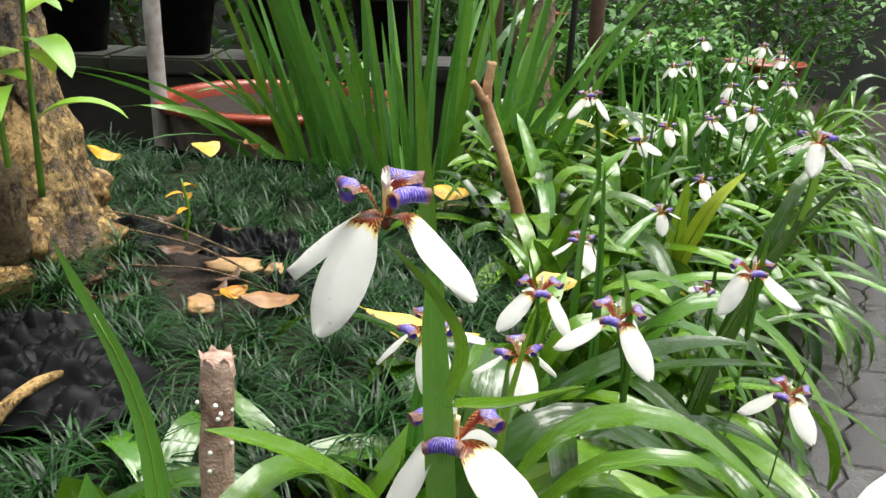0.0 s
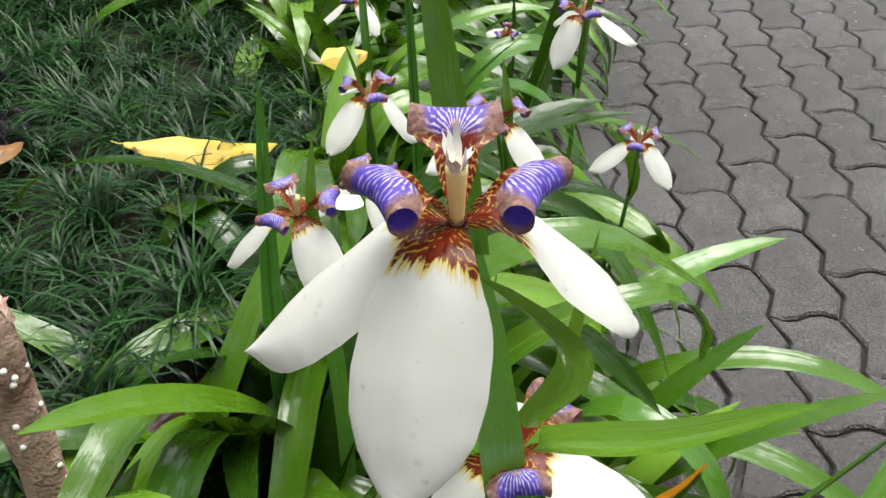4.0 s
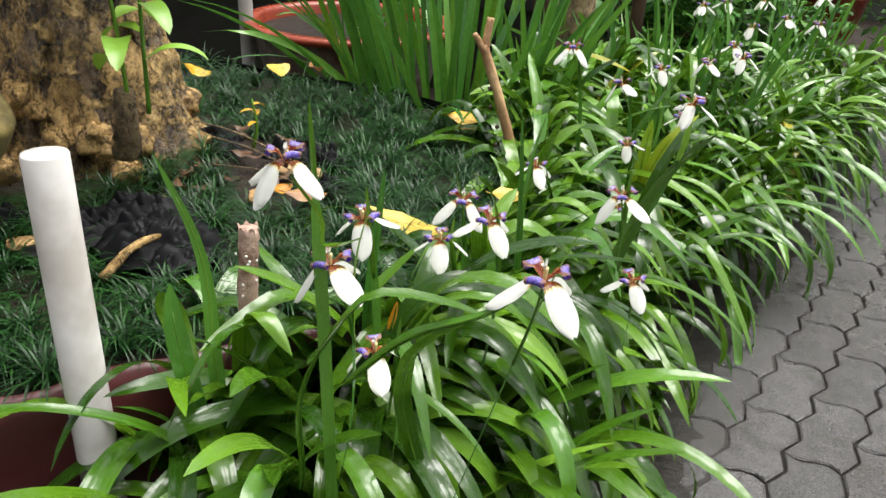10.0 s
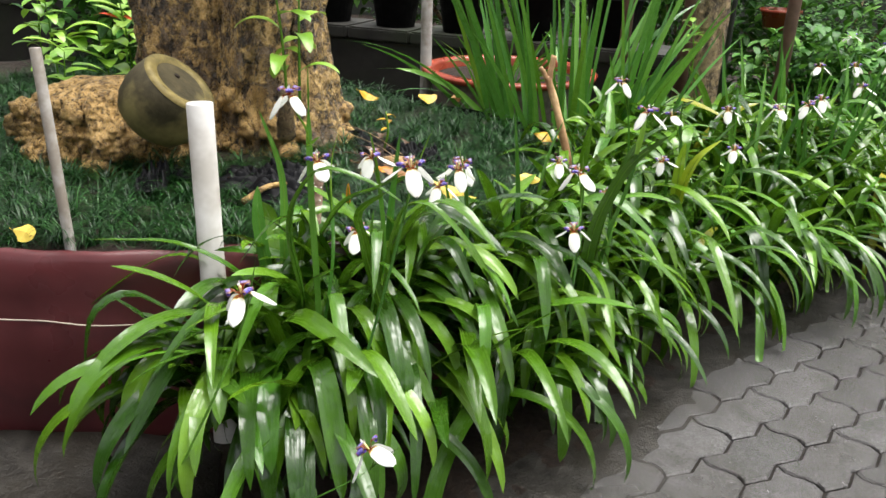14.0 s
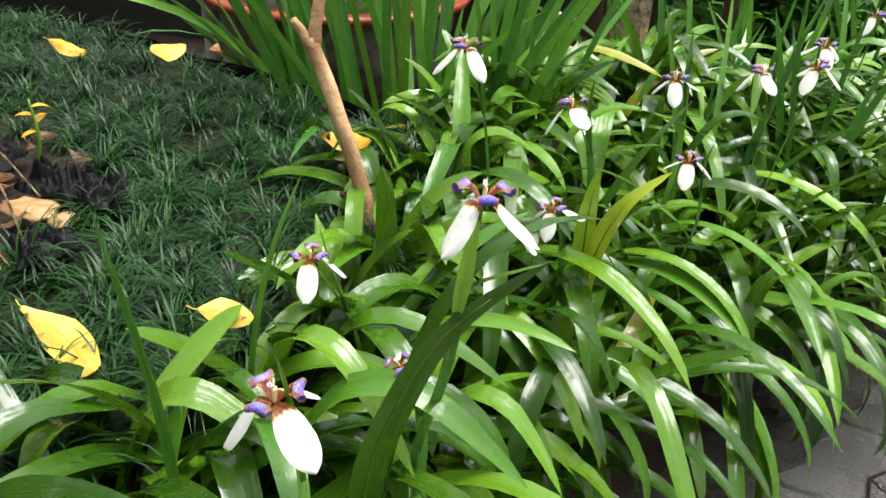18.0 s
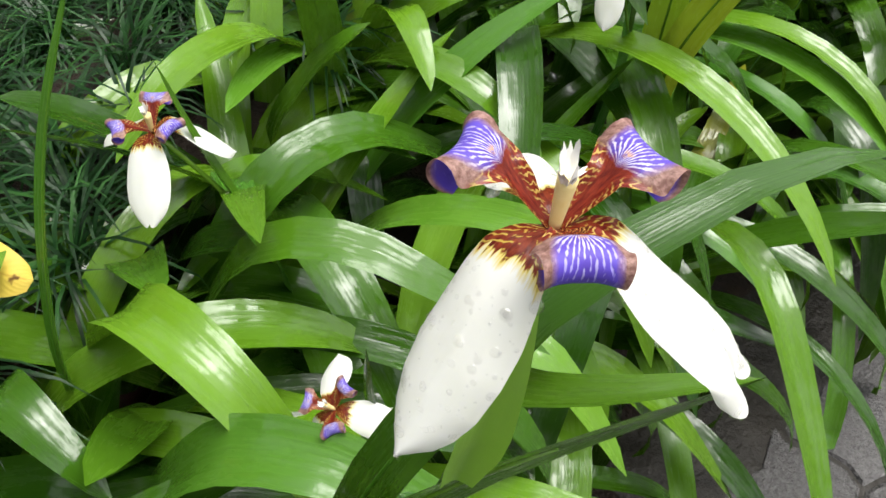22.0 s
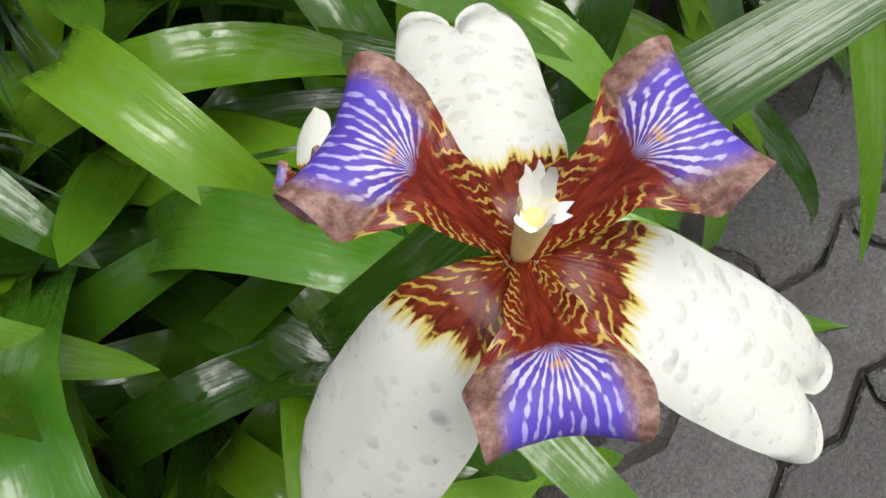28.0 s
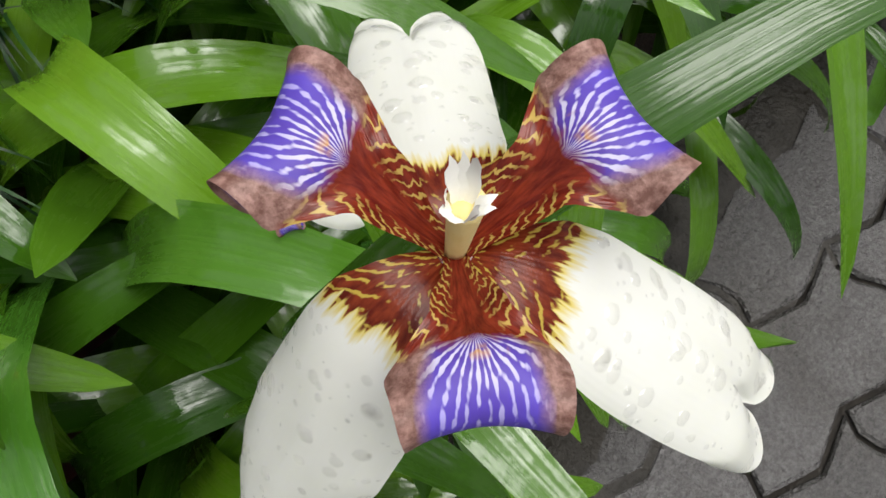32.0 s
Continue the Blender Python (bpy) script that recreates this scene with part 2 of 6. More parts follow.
M_STICK = plain_material("peeled_stick_bark", (0.4, 0.23, 0.11), (0.7, 0.46, 0.25), 0.6, 34.0, 0.8, spec=0.3, stain=(0.3, 0.16, 0.08), depth=0.005)
M_STUMP = plain_material("pink_grey_stick_bark", (0.32, 0.19, 0.14), (0.62, 0.44, 0.36), 0.6, 60.0, 0.9, spec=0.3, stain=(0.13, 0.06, 0.042), depth=0.006)
M_SOIL = plain_material("wet_dark_soil", (0.008, 0.005, 0.004), (0.032, 0.02, 0.013), 0.7, 45.0, 0.9, spec=0.25, depth=0.014)
M_APRON = plain_material("dark_wet_cement", (0.01, 0.009, 0.008), (0.042, 0.038, 0.033), 0.5, 26.0, 0.9, spec=0.22, stain=(0.02, 0.017, 0.013), depth=0.01)
M_SHEET = plain_material("maroon_plastic_sheet", (0.075, 0.016, 0.018), (0.1, 0.022, 0.024), 0.33, 9.0, 0.25, stain=(0.05, 0.012, 0.014))
M_PVC = plain_material("grey_white_pvc", (0.52, 0.5, 0.48), (0.66, 0.64, 0.62), 0.4, 14.0, 0.05, stain=(0.4, 0.37, 0.34))
M_GREYPIPE = plain_material("weathered_grey_pipe", (0.3, 0.29, 0.28), (0.45, 0.43, 0.41), 0.5, 24.0, 0.1, stain=(0.2, 0.17, 0.14))
M_BAG = plain_material("black_plastic_film", (0.003, 0.003, 0.004), (0.008, 0.008, 0.009), 0.5, 30.0, 0.12, spec=0.1, depth=0.003)
M_TERRA = plain_material("red_glazed_rim", (0.2, 0.034, 0.018), (0.34, 0.062, 0.03), 0.3, 12.0, 0.08)
M_POTSIDE = plain_material("worn_pot_side", (0.1, 0.08, 0.07), (0.34, 0.29, 0.27), 0.6, 22.0, 0.4, stain=(0.1, 0.04, 0.03))
M_OLDPOT = plain_material("mossy_dark_clay", (0.022, 0.019, 0.01), (0.085, 0.068, 0.034), 0.55, 14.0, 0.6, spec=0.25, stain=(0.2, 0.165, 0.065))
M_MOSSRING = plain_material("ochre_mossy_clay", (0.09, 0.07, 0.022), (0.26, 0.2, 0.07), 0.6, 26.0, 0.7, spec=0.25, stain=(0.06, 0.05, 0.02))
M_RED = plain_material("red_leaf", (0.5, 0.03, 0.015), (0.62, 0.06, 0.03), 0.4, 30.0, 0.2)
M_WALL = plain_material("dark_wet_concrete", (0.012, 0.011, 0.01), (0.035, 0.032, 0.028), 0.6, 9.0, 0.5, stain=(0.02, 0.024, 0.014))
M_CHIP = plain_material("ochre_bark_chip", (0.2, 0.11, 0.045), (0.5, 0.31, 0.13), 0.6, 35.0, 0.8)
M_STRING = plain_material("pale_string", (0.45, 0.38, 0.3), (0.6, 0.52, 0.44), 0.8, 200.0, 0.3)
M_IRON = plain_material("dark_iron", (0.01, 0.01, 0.01), (0.025, 0.022, 0.02), 0.5, 30.0, 0.2)
M_WOODPOLE = plain_material("brown_wood_pole", (0.09, 0.05, 0.035), (0.17, 0.1, 0.07), 0.6, 18.0, 0.4)


def paver_material():
    k = Mat("wet_grey_paver", rough=0.3, spec=0.75)
    pick = k.chance()
    n, fine = k.noise(5.0, 5.0, 0.6, vector=k.place("Object")), k.noise(90.0, 4.0, 0.7)
    geo = k.t.nodes.new("ShaderNodeNewGeometry").outputs["Position"]
    wide = k.noise(2.6, 6.0, 0.68, vector=geo)
    base = k.ramp(k.math("ADD", k.math("MULTIPLY", pick, 0.35), k.math("MULTIPLY", n, 0.7)), (0.25, (0.032, 0.03, 0.03)), (0.8, (0.1, 0.096, 0.098)))
    base = k.mix(k.ramp(wide, (0.44, (0, 0, 0)), (0.56, (0.85,) * 3)), base, (0.035, 0.031, 0.028))
    grit = k.ramp(k.noise(170.0, 4.0, 0.75), (0.4, (0.55,) * 3), (0.62, (1.25,) * 3))
    base = k.mix(0.8, base, grit, "MULTIPLY")
    k.colour(k.mix(k.math("MULTIPLY", fine, 0.3), base, (0.07, 0.065, 0.06)))
    k.rough(k.ramp(k.math("ADD", k.math("MULTIPLY", wide, 0.7), k.math("MULTIPLY", k.noise(14.0, 4.0, 0.6, vector=geo), 0.3)), (0.42, (0.14,) * 3), (0.62, (0.33,) * 3)))
    k.bump(k.math("ADD", k.math("MULTIPLY", k.noise(22.0, 4.0, 0.6, vector=geo), 0.7), k.math("ADD", fine, k.math("MULTIPLY", k.noise(230.0, 3.0, 0.7), 1.0))), 0.85, 0.0045)
    return k.m


M_PAVER = paver_material()
M_JOINT = plain_material("dark_joint_sand", (0.012, 0.01, 0.008), (0.04, 0.034, 0.028), 0.55, 60.0, 0.6)


def outer_petal_material():
    """White petal; its foot is red-brown, tiger-striped with yellow towards the margin and the white."""
    k = Mat("white_outer_tepal", rough=0.42, spec=0.3)
    u, v = k.uv()
    across = k.math("ABSOLUTE", k.math("SUBTRACT", u, 0.5))
    jag = k.noise(1.0, 2.0, 0.6, vector=k.place("UV"), stretch=(17.0, 7.0, 1.0))
    edge = k.math("ADD", v, k.math("MULTIPLY", k.math("SUBTRACT", jag, 0.5), 0.17))
    edge = k.math("ADD", edge, k.math("MULTIPLY", across, -0.05))
    brown = k.ramp(k.noise(1.0, 3.0, vector=k.place("UV"), stretch=(14.0, 18.0, 1.0)), (0.35, (0.105, 0.011, 0.005)), (0.65, (0.23, 0.036, 0.012)))
    bow = k.math("ADD", k.math("MULTIPLY", v, 175.0), k.math("MULTIPLY", across, -30.0))
    bow = k.math("ADD", bow, k.math("MULTIPLY", k.noise(1.0, 2.0, vector=k.place("UV"), stretch=(9.0, 16.0, 1.0)), 9.0))
    broken = k.ramp(k.math("ADD", k.noise(1.0, 2.0, vector=k.place("UV"), stretch=(11.0, 26.0, 1.0)), k.math("MULTIPLY", across, 0.75)), (0.6, (0, 0, 0)), (0.7, (1, 1, 1)))
    stripe = k.ramp(k.math("SINE", bow), (0.45, (0, 0, 0)), (0.85, (1, 1, 1)))
    base = k.mix(k.math("MULTIPLY", stripe, broken), brown, (0.5, 0.36, 0.06))
    white = k.ramp(k.noise(60.0, 3.0), (0.3, (0.8, 0.8, 0.75)), (0.7, (0.86, 0.86, 0.83)))
    yellow = k.mix(k.ramp(edge, (0.2, (0, 0, 0)), (0.25, (1, 1, 1))), (0.72, 0.58, 0.13), white)
    tint = k.mix(k.ramp(edge, (0.19, (0, 0, 0)), (0.203, (1, 1, 1))), base, yellow)
    k.colour(tint)
    k.rough(k.ramp(edge, (0.17, (0.2,) * 3), (0.21, (0.42,) * 3)))
    line = k.math("SINE", k.math("MULTIPLY", u, 130.0))
    warts = k.math("MULTIPLY", k.noise(900.0, 2.0), k.ramp(edge, (0.17, (0.5,) * 3), (0.21, (0.0,) * 3)))
    k.bump(k.math("ADD", k.math("ADD", k.math("MULTIPLY", line, 0.03), k.noise(70.0, 3.0)), warts), 0.2, 0.0006)
    k.b.inputs["Subsurface Weight"].default_value = 0.12
    k.b.inputs["Subsurface Radius"].default_value = (0.004, 0.004, 0.003)
    k.glow_through(0.34, tint)
    return k.m


def inner_petal_material():
    """Red-brown claw striped with yellow below; a white limb with violet dashes and dusty brown shoulders above."""
    k = Mat("violet_striped_inner_tepal", rough=0.4, spec=0.35)
    u, v = k.uv()
    across = k.math("ABSOLUTE", k.math("SUBTRACT", u, 0.5))
    wob = k.noise(1.0, 2.0, vector=k.place("UV"), stretch=(7.0, 7.0, 1.0))
    brown = k.ramp(k.noise(1.0, 3.0, vector=k.place("UV"), stretch=(12.0, 9.0, 1.0)), (0.35, (0.1, 0.009, 0.005)), (0.65, (0.21, 0.026, 0.011)))
    chev = k.math("ADD", k.math("MULTIPLY", v, 125.0), k.math("MULTIPLY", across, 26.0))
    chev = k.math("SINE", k.math("ADD", chev, k.math("MULTIPLY", k.noise(1.0, 2.0, vector=k.place("UV"), stretch=(9.0, 13.0, 1.0)), 12.0)))
    gold = k.ramp(chev, (0.45, (0, 0, 0)), (0.85, (1, 1, 1)))
    side = k.math("ADD", across, k.math("MULTIPLY", k.math("SUBTRACT", k.noise(1.0, 2.0, vector=k.place("UV"), stretch=(8.0, 20.0, 1.0)), 0.5), 0.35))
    gold = k.math("MULTIPLY", gold, k.ramp(side, (0.2, (0, 0, 0)), (0.32, (1, 1, 1))))
    claw = k.mix(gold, brown, (0.47, 0.32, 0.08))
    # dashes fan out from the throat of the limb to its corners
    fan = k.math("ARCTAN2", across, k.math("MAXIMUM", k.math("SUBTRACT", v, 0.44), 0.02))
    veins = k.math("SINE", k.math("ADD", k.math("MULTIPLY", fan, 31.0), k.math("MULTIPLY", k.noise(1.0, 1.0, vector=k.place("UV"), stretch=(6.0, 4.0, 1.0)), 9.0)))
    breaks = k.noise(1.0, 1.0, vector=k.place("UV"), stretch=(24.0, 17.0, 1.0))
    rim = k.math("ADD", v, k.math("MULTIPLY", across, 0.3))
    veins = k.math("ADD", veins, k.math("MULTIPLY", k.math("SUBTRACT", breaks, 0.5), 4.6))
    veins = k.math("SUBTRACT", veins, k.math("MULTIPLY", k.math("SUBTRACT", rim, 0.68), 2.4))
    veins = k.ramp(veins, (0.25, (0, 0, 0)), (0.95, (1, 1, 1)))
    pale = k.ramp(rim, (0.6, (0.56, 0.53, 0.72)), (0.78, (0.37, 0.33, 0.7)), (0.98, (0.15, 0.11, 0.58)))
    violet = k.ramp(k.math("ADD", rim, k.math("MULTIPLY", breaks, 0.2)), (0.66, (0.085, 0.045, 0.34)), (1.1, (0.105, 0.065, 0.5)))
    limb = k.mix(veins, violet, pale)
    dust = k.ramp(k.noise(800.0, 3.0, 0.7), (0.38, (0.15, 0.07, 0.055)), (0.68, (0.36, 0.21, 0.18)))
    shoulder = k.math("ADD", across, k.math("MULTIPLY", k.math("SUBTRACT", 0.74, v), 0.45))
    shoulder = k.math("ADD", shoulder, k.math("MULTIPLY", k.math("SUBTRACT", wob, 0.5), 0.1))
    limb = k.mix(k.ramp(shoulder, (0.3, (0, 0, 0)), (0.4, (1, 1, 1))), limb, dust)
    spots = k.math("MULTIPLY", k.ramp(k.math("ABSOLUTE", k.math("SUBTRACT", v, 0.53)), (0.0, (1,) * 3), (0.035, (0, 0, 0))), k.ramp(wob, (0.5, (0, 0, 0)), (0.55, (1,) * 3)))
    limb = k.mix(k.math("MULTIPLY", spots, k.ramp(across, (0.1, (0.8,) * 3), (0.16, (0,) * 3))), limb, (0.6, 0.3, 0.02))
    tint = k.mix(k.ramp(k.math("ADD", v, k.math("MULTIPLY", wob, 0.1)), (0.5, (0, 0, 0)), (0.55, (1,) * 3)), claw, limb)
    k.colour(tint)
    k.rough(k.ramp(v, (0.45, (0.22,) * 3), (0.55, (0.5,) * 3)))
    k.bump(k.math("ADD", veins, k.math("MULTIPLY", k.noise(500.0, 2.0), 0.9)), 0.2, 0.0006)
    k.glow_through(0.2, tint)
    return k.m


M_OUTER, M_INNER = outer_petal_material(), inner_petal_material()
M_STYLE = plain_material("cream_style", (0.74, 0.58, 0.2), (0.84, 0.74, 0.4), 0.5, 120.0, 0.2, depth=0.001)
M_STIGMA = plain_material("white_stigma", (0.78, 0.77, 0.72), (0.84, 0.83, 0.8), 0.6, 200.0, 0.3, depth=0.001)
M_HEART = plain_material("dark_red_heart", (0.06, 0.008, 0.004), (0.14, 0.02, 0.008), 0.2, 300.0, 0.2, depth=0.0005)


def drop_material():
    """Clear water, thin enough to let the petal's own light through."""
    k = Mat("water_drop", rough=0.0)
    k.b.inputs["Transmission Weight"].default_value = 1.0
    k.b.inputs["IOR"].default_value = 1.33
    out = [n for n in k.t.nodes if n.type == "OUTPUT_MATERIAL"][0]
    clear, gloss, first_mix, last_mix = (k.t.nodes.new(kind) for kind in ("ShaderNodeBsdfTransparent", "ShaderNodeBsdfGlossy", "ShaderNodeMixShader", "ShaderNodeMixShader"))
    gloss.inputs["Roughness"].default_value = 0.02
    first_mix.inputs["Fac"].default_value, last_mix.inputs["Fac"].default_value = 0.62, 0.1
    k.link(k.b.outputs["BSDF"], first_mix.inputs[1])
    k.link(clear.outputs["BSDF"], first_mix.inputs[2])
    k.link(first_mix.outputs["Shader"], last_mix.inputs[1])
    k.link(gloss.outputs["BSDF"], last_mix.inputs[2])
    k.link(last_mix.outputs["Shader"], out.inputs["Surface"])
    return k.m


M_DROP = drop_material()

# ---- building helpers ----
rng = random.Random(7)


def mesh_of(name, verts, faces, mat, uvs=None, smooth=True):
    me = bpy.data.meshes.new(name)
    me.from_pydata([tuple(v) for v in verts], [], faces)
    if uvs is not None:
        layer = me.uv_layers.new(name="UVMap")
        idx = np.zeros(len(me.loops), dtype=np.int32)
        me.loops.foreach_get("vertex_index", idx)
        layer.data.foreach_set("uv", np.asarray(uvs, dtype=np.float32)[idx].ravel())
    me.materials.append(mat)
    if smooth:
        me.polygons.foreach_set("use_smooth", [True] * len(me.polygons))
    me.update()
    return me


def thing(name, label, category, group="", kind="", place=(0, 0, 0)):
    ob = new(name)
    ob.location = place
    return tagged(ob, label, category, group, kind)


def part(name, me, parent, label=""):
    ob = new(name, me)
    ob.parent = parent
    if label:
        ob["label"] = label
    return ob


def solid(name, me, label, category, group="", kind=""):
    return tagged(new(name, me), label, category, group, kind)


def grid_faces(rows, cols, close=False):
    out = []
    for i in range(rows - 1):
        for j in range(cols - (0 if close else 1)):
            a, b = i * cols + j, i * cols + (j + 1) % cols
            out.append((a, b, b + cols, a + cols))
    return out


def bezier(points, n):
    """A smooth line through the given points, n places along it."""
    p = np.asarray(points, float)
    if len(p) == 2:
        return p[0] + (p[1] - p[0]) * np.linspace(0, 1, n)[:, None]
    d = np.r_[0, np.cumsum(np.linalg.norm(np.diff(p, axis=0), axis=1))]
    m = np.gradient(p, d, axis=0)
    s = np.linspace(0, d[-1], n)
    k = np.clip(np.searchsorted(d, s, side="right") - 1, 0, len(p) - 2)
    h = (d[k + 1] - d[k])[:, None]
    t = ((s - d[k]) / (d[k + 1] - d[k]))[:, None]
    return ((2 * t**3 - 3 * t**2 + 1) * p[k] + (t**3 - 2 * t**2 + t) * h * m[k]
            + (-2 * t**3 + 3 * t**2) * p[k + 1] + (t**3 - t**2) * h * m[k + 1])


def unit(v):
    v = np.asarray(v, float)
    return v / (np.linalg.norm(v, axis=-1, keepdims=True) + 1e-12)


def blade_arrays(line, width, side=None, fold=0.18, cols=7, taper=0.55, root=0.7, twist=0.0):
    """A leaf along a line of places: width in metres, folded along its midrib, tapering to a point."""
    line = np.asarray(line, float)
    n = len(line)
    tang = unit(np.gradient(line, axis=0))
    if side is None:
        flat = np.array([tang[:, 1], -tang[:, 0], np.zeros(n)]).T
        mean = flat.mean(0)
        if np.linalg.norm(mean) < 0.05:
            mean = np.array([1.0, 0, 0])
        side = mean
    side = np.asarray(side, float)
    side = unit(side - tang * (tang @ side)[:, None])
    nrm = unit(np.cross(side, tang))
    s = np.linspace(0, 1, n)
    if twist:
        a = twist * s
        side, nrm = side * np.cos(a)[:, None] + nrm * np.sin(a)[:, None], nrm * np.cos(a)[:, None] - side * np.sin(a)[:, None]
    w = width * 0.5 * (root + (1 - root) * np.minimum(1, s / 0.3)) * np.where(s > taper, np.sqrt(np.clip(1 - ((s - taper) / (1 - taper)) ** 2.0, 0, 1)) * (1 - 0.25 * np.clip((s - taper) / (1 - taper), 0, 1)), 1.0)
    w = np.maximum(w, width * 0.012)
    j = np.linspace(-1, 1, cols)
    v = line[:, None, :] + side[:, None, :] * (w[:, None] * j[None, :])[..., None] + nrm[:, None, :] * (w[:, None] * fold * (np.abs(j) ** 1.3)[None, :])[..., None]
    if n >= 14:
        seed = float(line[0].sum() * 37 + line[-1].sum() * 19)
        wave = np.array([[noise.noise((q * 6.0 + seed, i * 0.9, seed)) for i in j] for q in s])
        v = v + nrm[:, None, :] * (w[:, None] * 0.13 * wave)[..., None]
    uv = np.stack(np.broadcast_arrays((j * 0.5 + 0.5)[None, :], s[:, None]), -1)
    return v.reshape(-1, 3), uv.reshape(-1, 2), grid_faces(n, cols)


def blade(name, line, width, mat, **kw):
    v, uv, f = blade_arrays(line, width, **kw)
    return mesh_of(name, v, f, mat, uv)


def tube_arrays(line, radius, sides=10, caps=True, rough=0.0, seed=0.0):
    line = np.asarray(line, float)
    n = len(line)
    r = np.broadcast_to(np.asarray(radius, float), (n,))
    tang = unit(np.gradient(line, axis=0))
    ref = np.array([0.31, 0.95, 0.05]) if abs(tang[0, 2]) > 0.5 else np.array([0.05, 0.1, 1.0])
    a = unit(np.cross(tang, ref))
    b = np.cross(tang, a)
    th = np.linspace(0, 2 * math.pi, sides, endpoint=False)
    rr = r[:, None] * np.ones(sides)
    if rough:
        rr = rr * (1 + rough * np.array([[noise.noise((3 * math.cos(q) + seed, 3 * math.sin(q), 9 * k / n)) for q in th] for k in range(n)]))
    v = line[:, None] + a[:, None] * (rr * np.cos(th))[..., None] + b[:, None] * (rr * np.sin(th))[..., None]
    v = v.reshape(-1, 3)
    f = grid_faces(n, sides, True)
    if caps:
        f += [tuple(range(sides))[::-1], tuple((n - 1) * sides + k for k in range(sides))]
    uv = np.stack(np.broadcast_arrays((th / 6.283)[None, :], np.linspace(0, 1, n)[:, None]), -1).reshape(-1, 2)
    return v, uv, f


def tube(name, line, radius, mat, **kw):
    v, uv, f = tube_arrays(line, radius, **kw)
    return mesh_of(name, v, f, mat, uv)


def lathe(name, profile, mat, sides=48, wobble=0.0):
    """A turned shape from (radius, height) pairs, open or closed as the profile is."""
    p = np.asarray(profile, float)
    th = np.linspace(0, 2 * math.pi, sides, endpoint=False)
    v = np.stack([p[:, :1] * np.cos(th), p[:, :1] * np.sin(th), np.repeat(p[:, 1:], sides, 1)], -1)
    if wobble:
        v[..., 0] *= 1 + wobble * np.sin(2 * th + 0.7)
    uv = np.stack(np.broadcast_arrays((th / 6.283)[None, :], np.linspace(0, 1, len(p))[:, None]), -1)
    return mesh_of(name, v.reshape(-1, 3), grid_faces(len(p), sides, True), mat, uv.reshape(-1, 2))


def heap(chunks):
    """Joins lists of (verts, uvs, faces) into one."""
    vs, us, fs, at = [], [], [], 0
    for v, u, f in chunks:
        vs.append(v)
        us.append(u)
        fs += [tuple(k + at for k in face) for face in f]
        at += len(v)
    return np.concatenate(vs), np.concatenate(us), fs


def inside(x, y, poly):
    hit = False
    for (x1, y1), (x2, y2) in zip(poly, poly[1:] + poly[:1]):
        if (y1 > y) != (y2 > y) and x < (x2 - x1) * (y - y1) / (y2 - y1) + x1:
            hit = not hit
    return hit


# ---- the plan ----
BED, LOW = 0.445, 0.16           # heights of the raised bed and of the ground behind it
SHEET_TOP = 0.44
SHEET_LINE = [(-1.9, -0.5), (-1.0, 0.02), (-0.52, 0.27), (-0.36, 0.335), (-0.24, 0.41), (-0.085, 0.52), (0.1, 0.655), (0.24, 0.77), (0.33, 1.0), (0.385, 1.35), (0.45, 1.8), (0.56, 2.3)]
EDGE_LINE = [(-0.9, -0.77), (-0.2, -0.22), (0.34, 0.11), (0.58, 0.525), (0.71, 0.93), (0.795, 1.21), (0.945, 1.51), (1.29, 2.19), (1.82, 3.08), (2.75, 4.28)]
KERB_LINE = [(-0.9, -0.75), (-0.2, -0.2), (0.34, 0.12), (0.6, 0.54), (0.735, 1.01), (0.95, 1.58), (1.33, 2.4), (1.83, 3.1), (2.7, 4.3)]
BED_POLY = [(-1.9, -0.49), (-1.0, 0.03), (-0.53, 0.28), (-0.365, 0.345), (-0.25, 0.42), (-0.095, 0.53), (0.09, 0.665), (0.24, 0.77), (0.33, 1.0), (0.385, 1.35), (0.41, 1.58), (0.22, 1.72), (-0.05, 1.86), (-0.35, 1.95), (-0.75, 2.08), (-2.2, 2.5), (-2.6, 0.4)]

# ground: one sheet of earth out to the horizon
gv, gf = [], []
gs = np.r_[-400, -60, -12, np.linspace(-4, 6, 41), 14, 60, 400]
for y in gs:
    for x in gs:
        near = abs(x) < 4.2 and abs(y) < 6.2
        gv.append((x, y, (-0.03 + 0.012 * noise.noise((x * 2.2, y * 2.2, 0.3))) if near else -0.03))
ground = solid("ground", mesh_of("ground", gv, grid_faces(len(gs), len(gs)), M_SOIL), "dark wet earth round the garden", "ground", kind="structure")


def slab(name, poly, z0, z1, mat, label, lump=0.0, step=0.05):
    """A raised body of soil over a polygon, with a lumpy top."""
    bm = bmesh.new()
    low = [bm.verts.new((x, y, z0)) for x, y in poly]
    top = [bm.verts.new((x, y, z1)) for x, y in poly]
    for k in range(len(poly)):
        j = (k + 1) % len(poly)
        bm.faces.new((low[k], low[j], top[j], top[k]))
    face = bm.faces.new(top)
    bmesh.ops.triangulate(bm, faces=[face])
    if lump:
        for _ in range(5):
            bmesh.ops.subdivide_edges(bm, edges=[e for e in bm.edges if e.calc_length() > step * 2], cuts=1, use_grid_fill=True)
        for v in bm.verts:
            if v.co.z > z1 - 0.001:
                v.co.z += lump * noise.noise((v.co.x * 7, v.co.y * 7, 1.7))
    me = bpy.data.meshes.new(name)
    bm.to_mesh(me)
    bm.free()
    me.materials.append(mat)
    me.polygons.foreach_set("use_smooth", [True] * len(me.polygons))
    return solid(name, me, label, "soil", kind="structure")


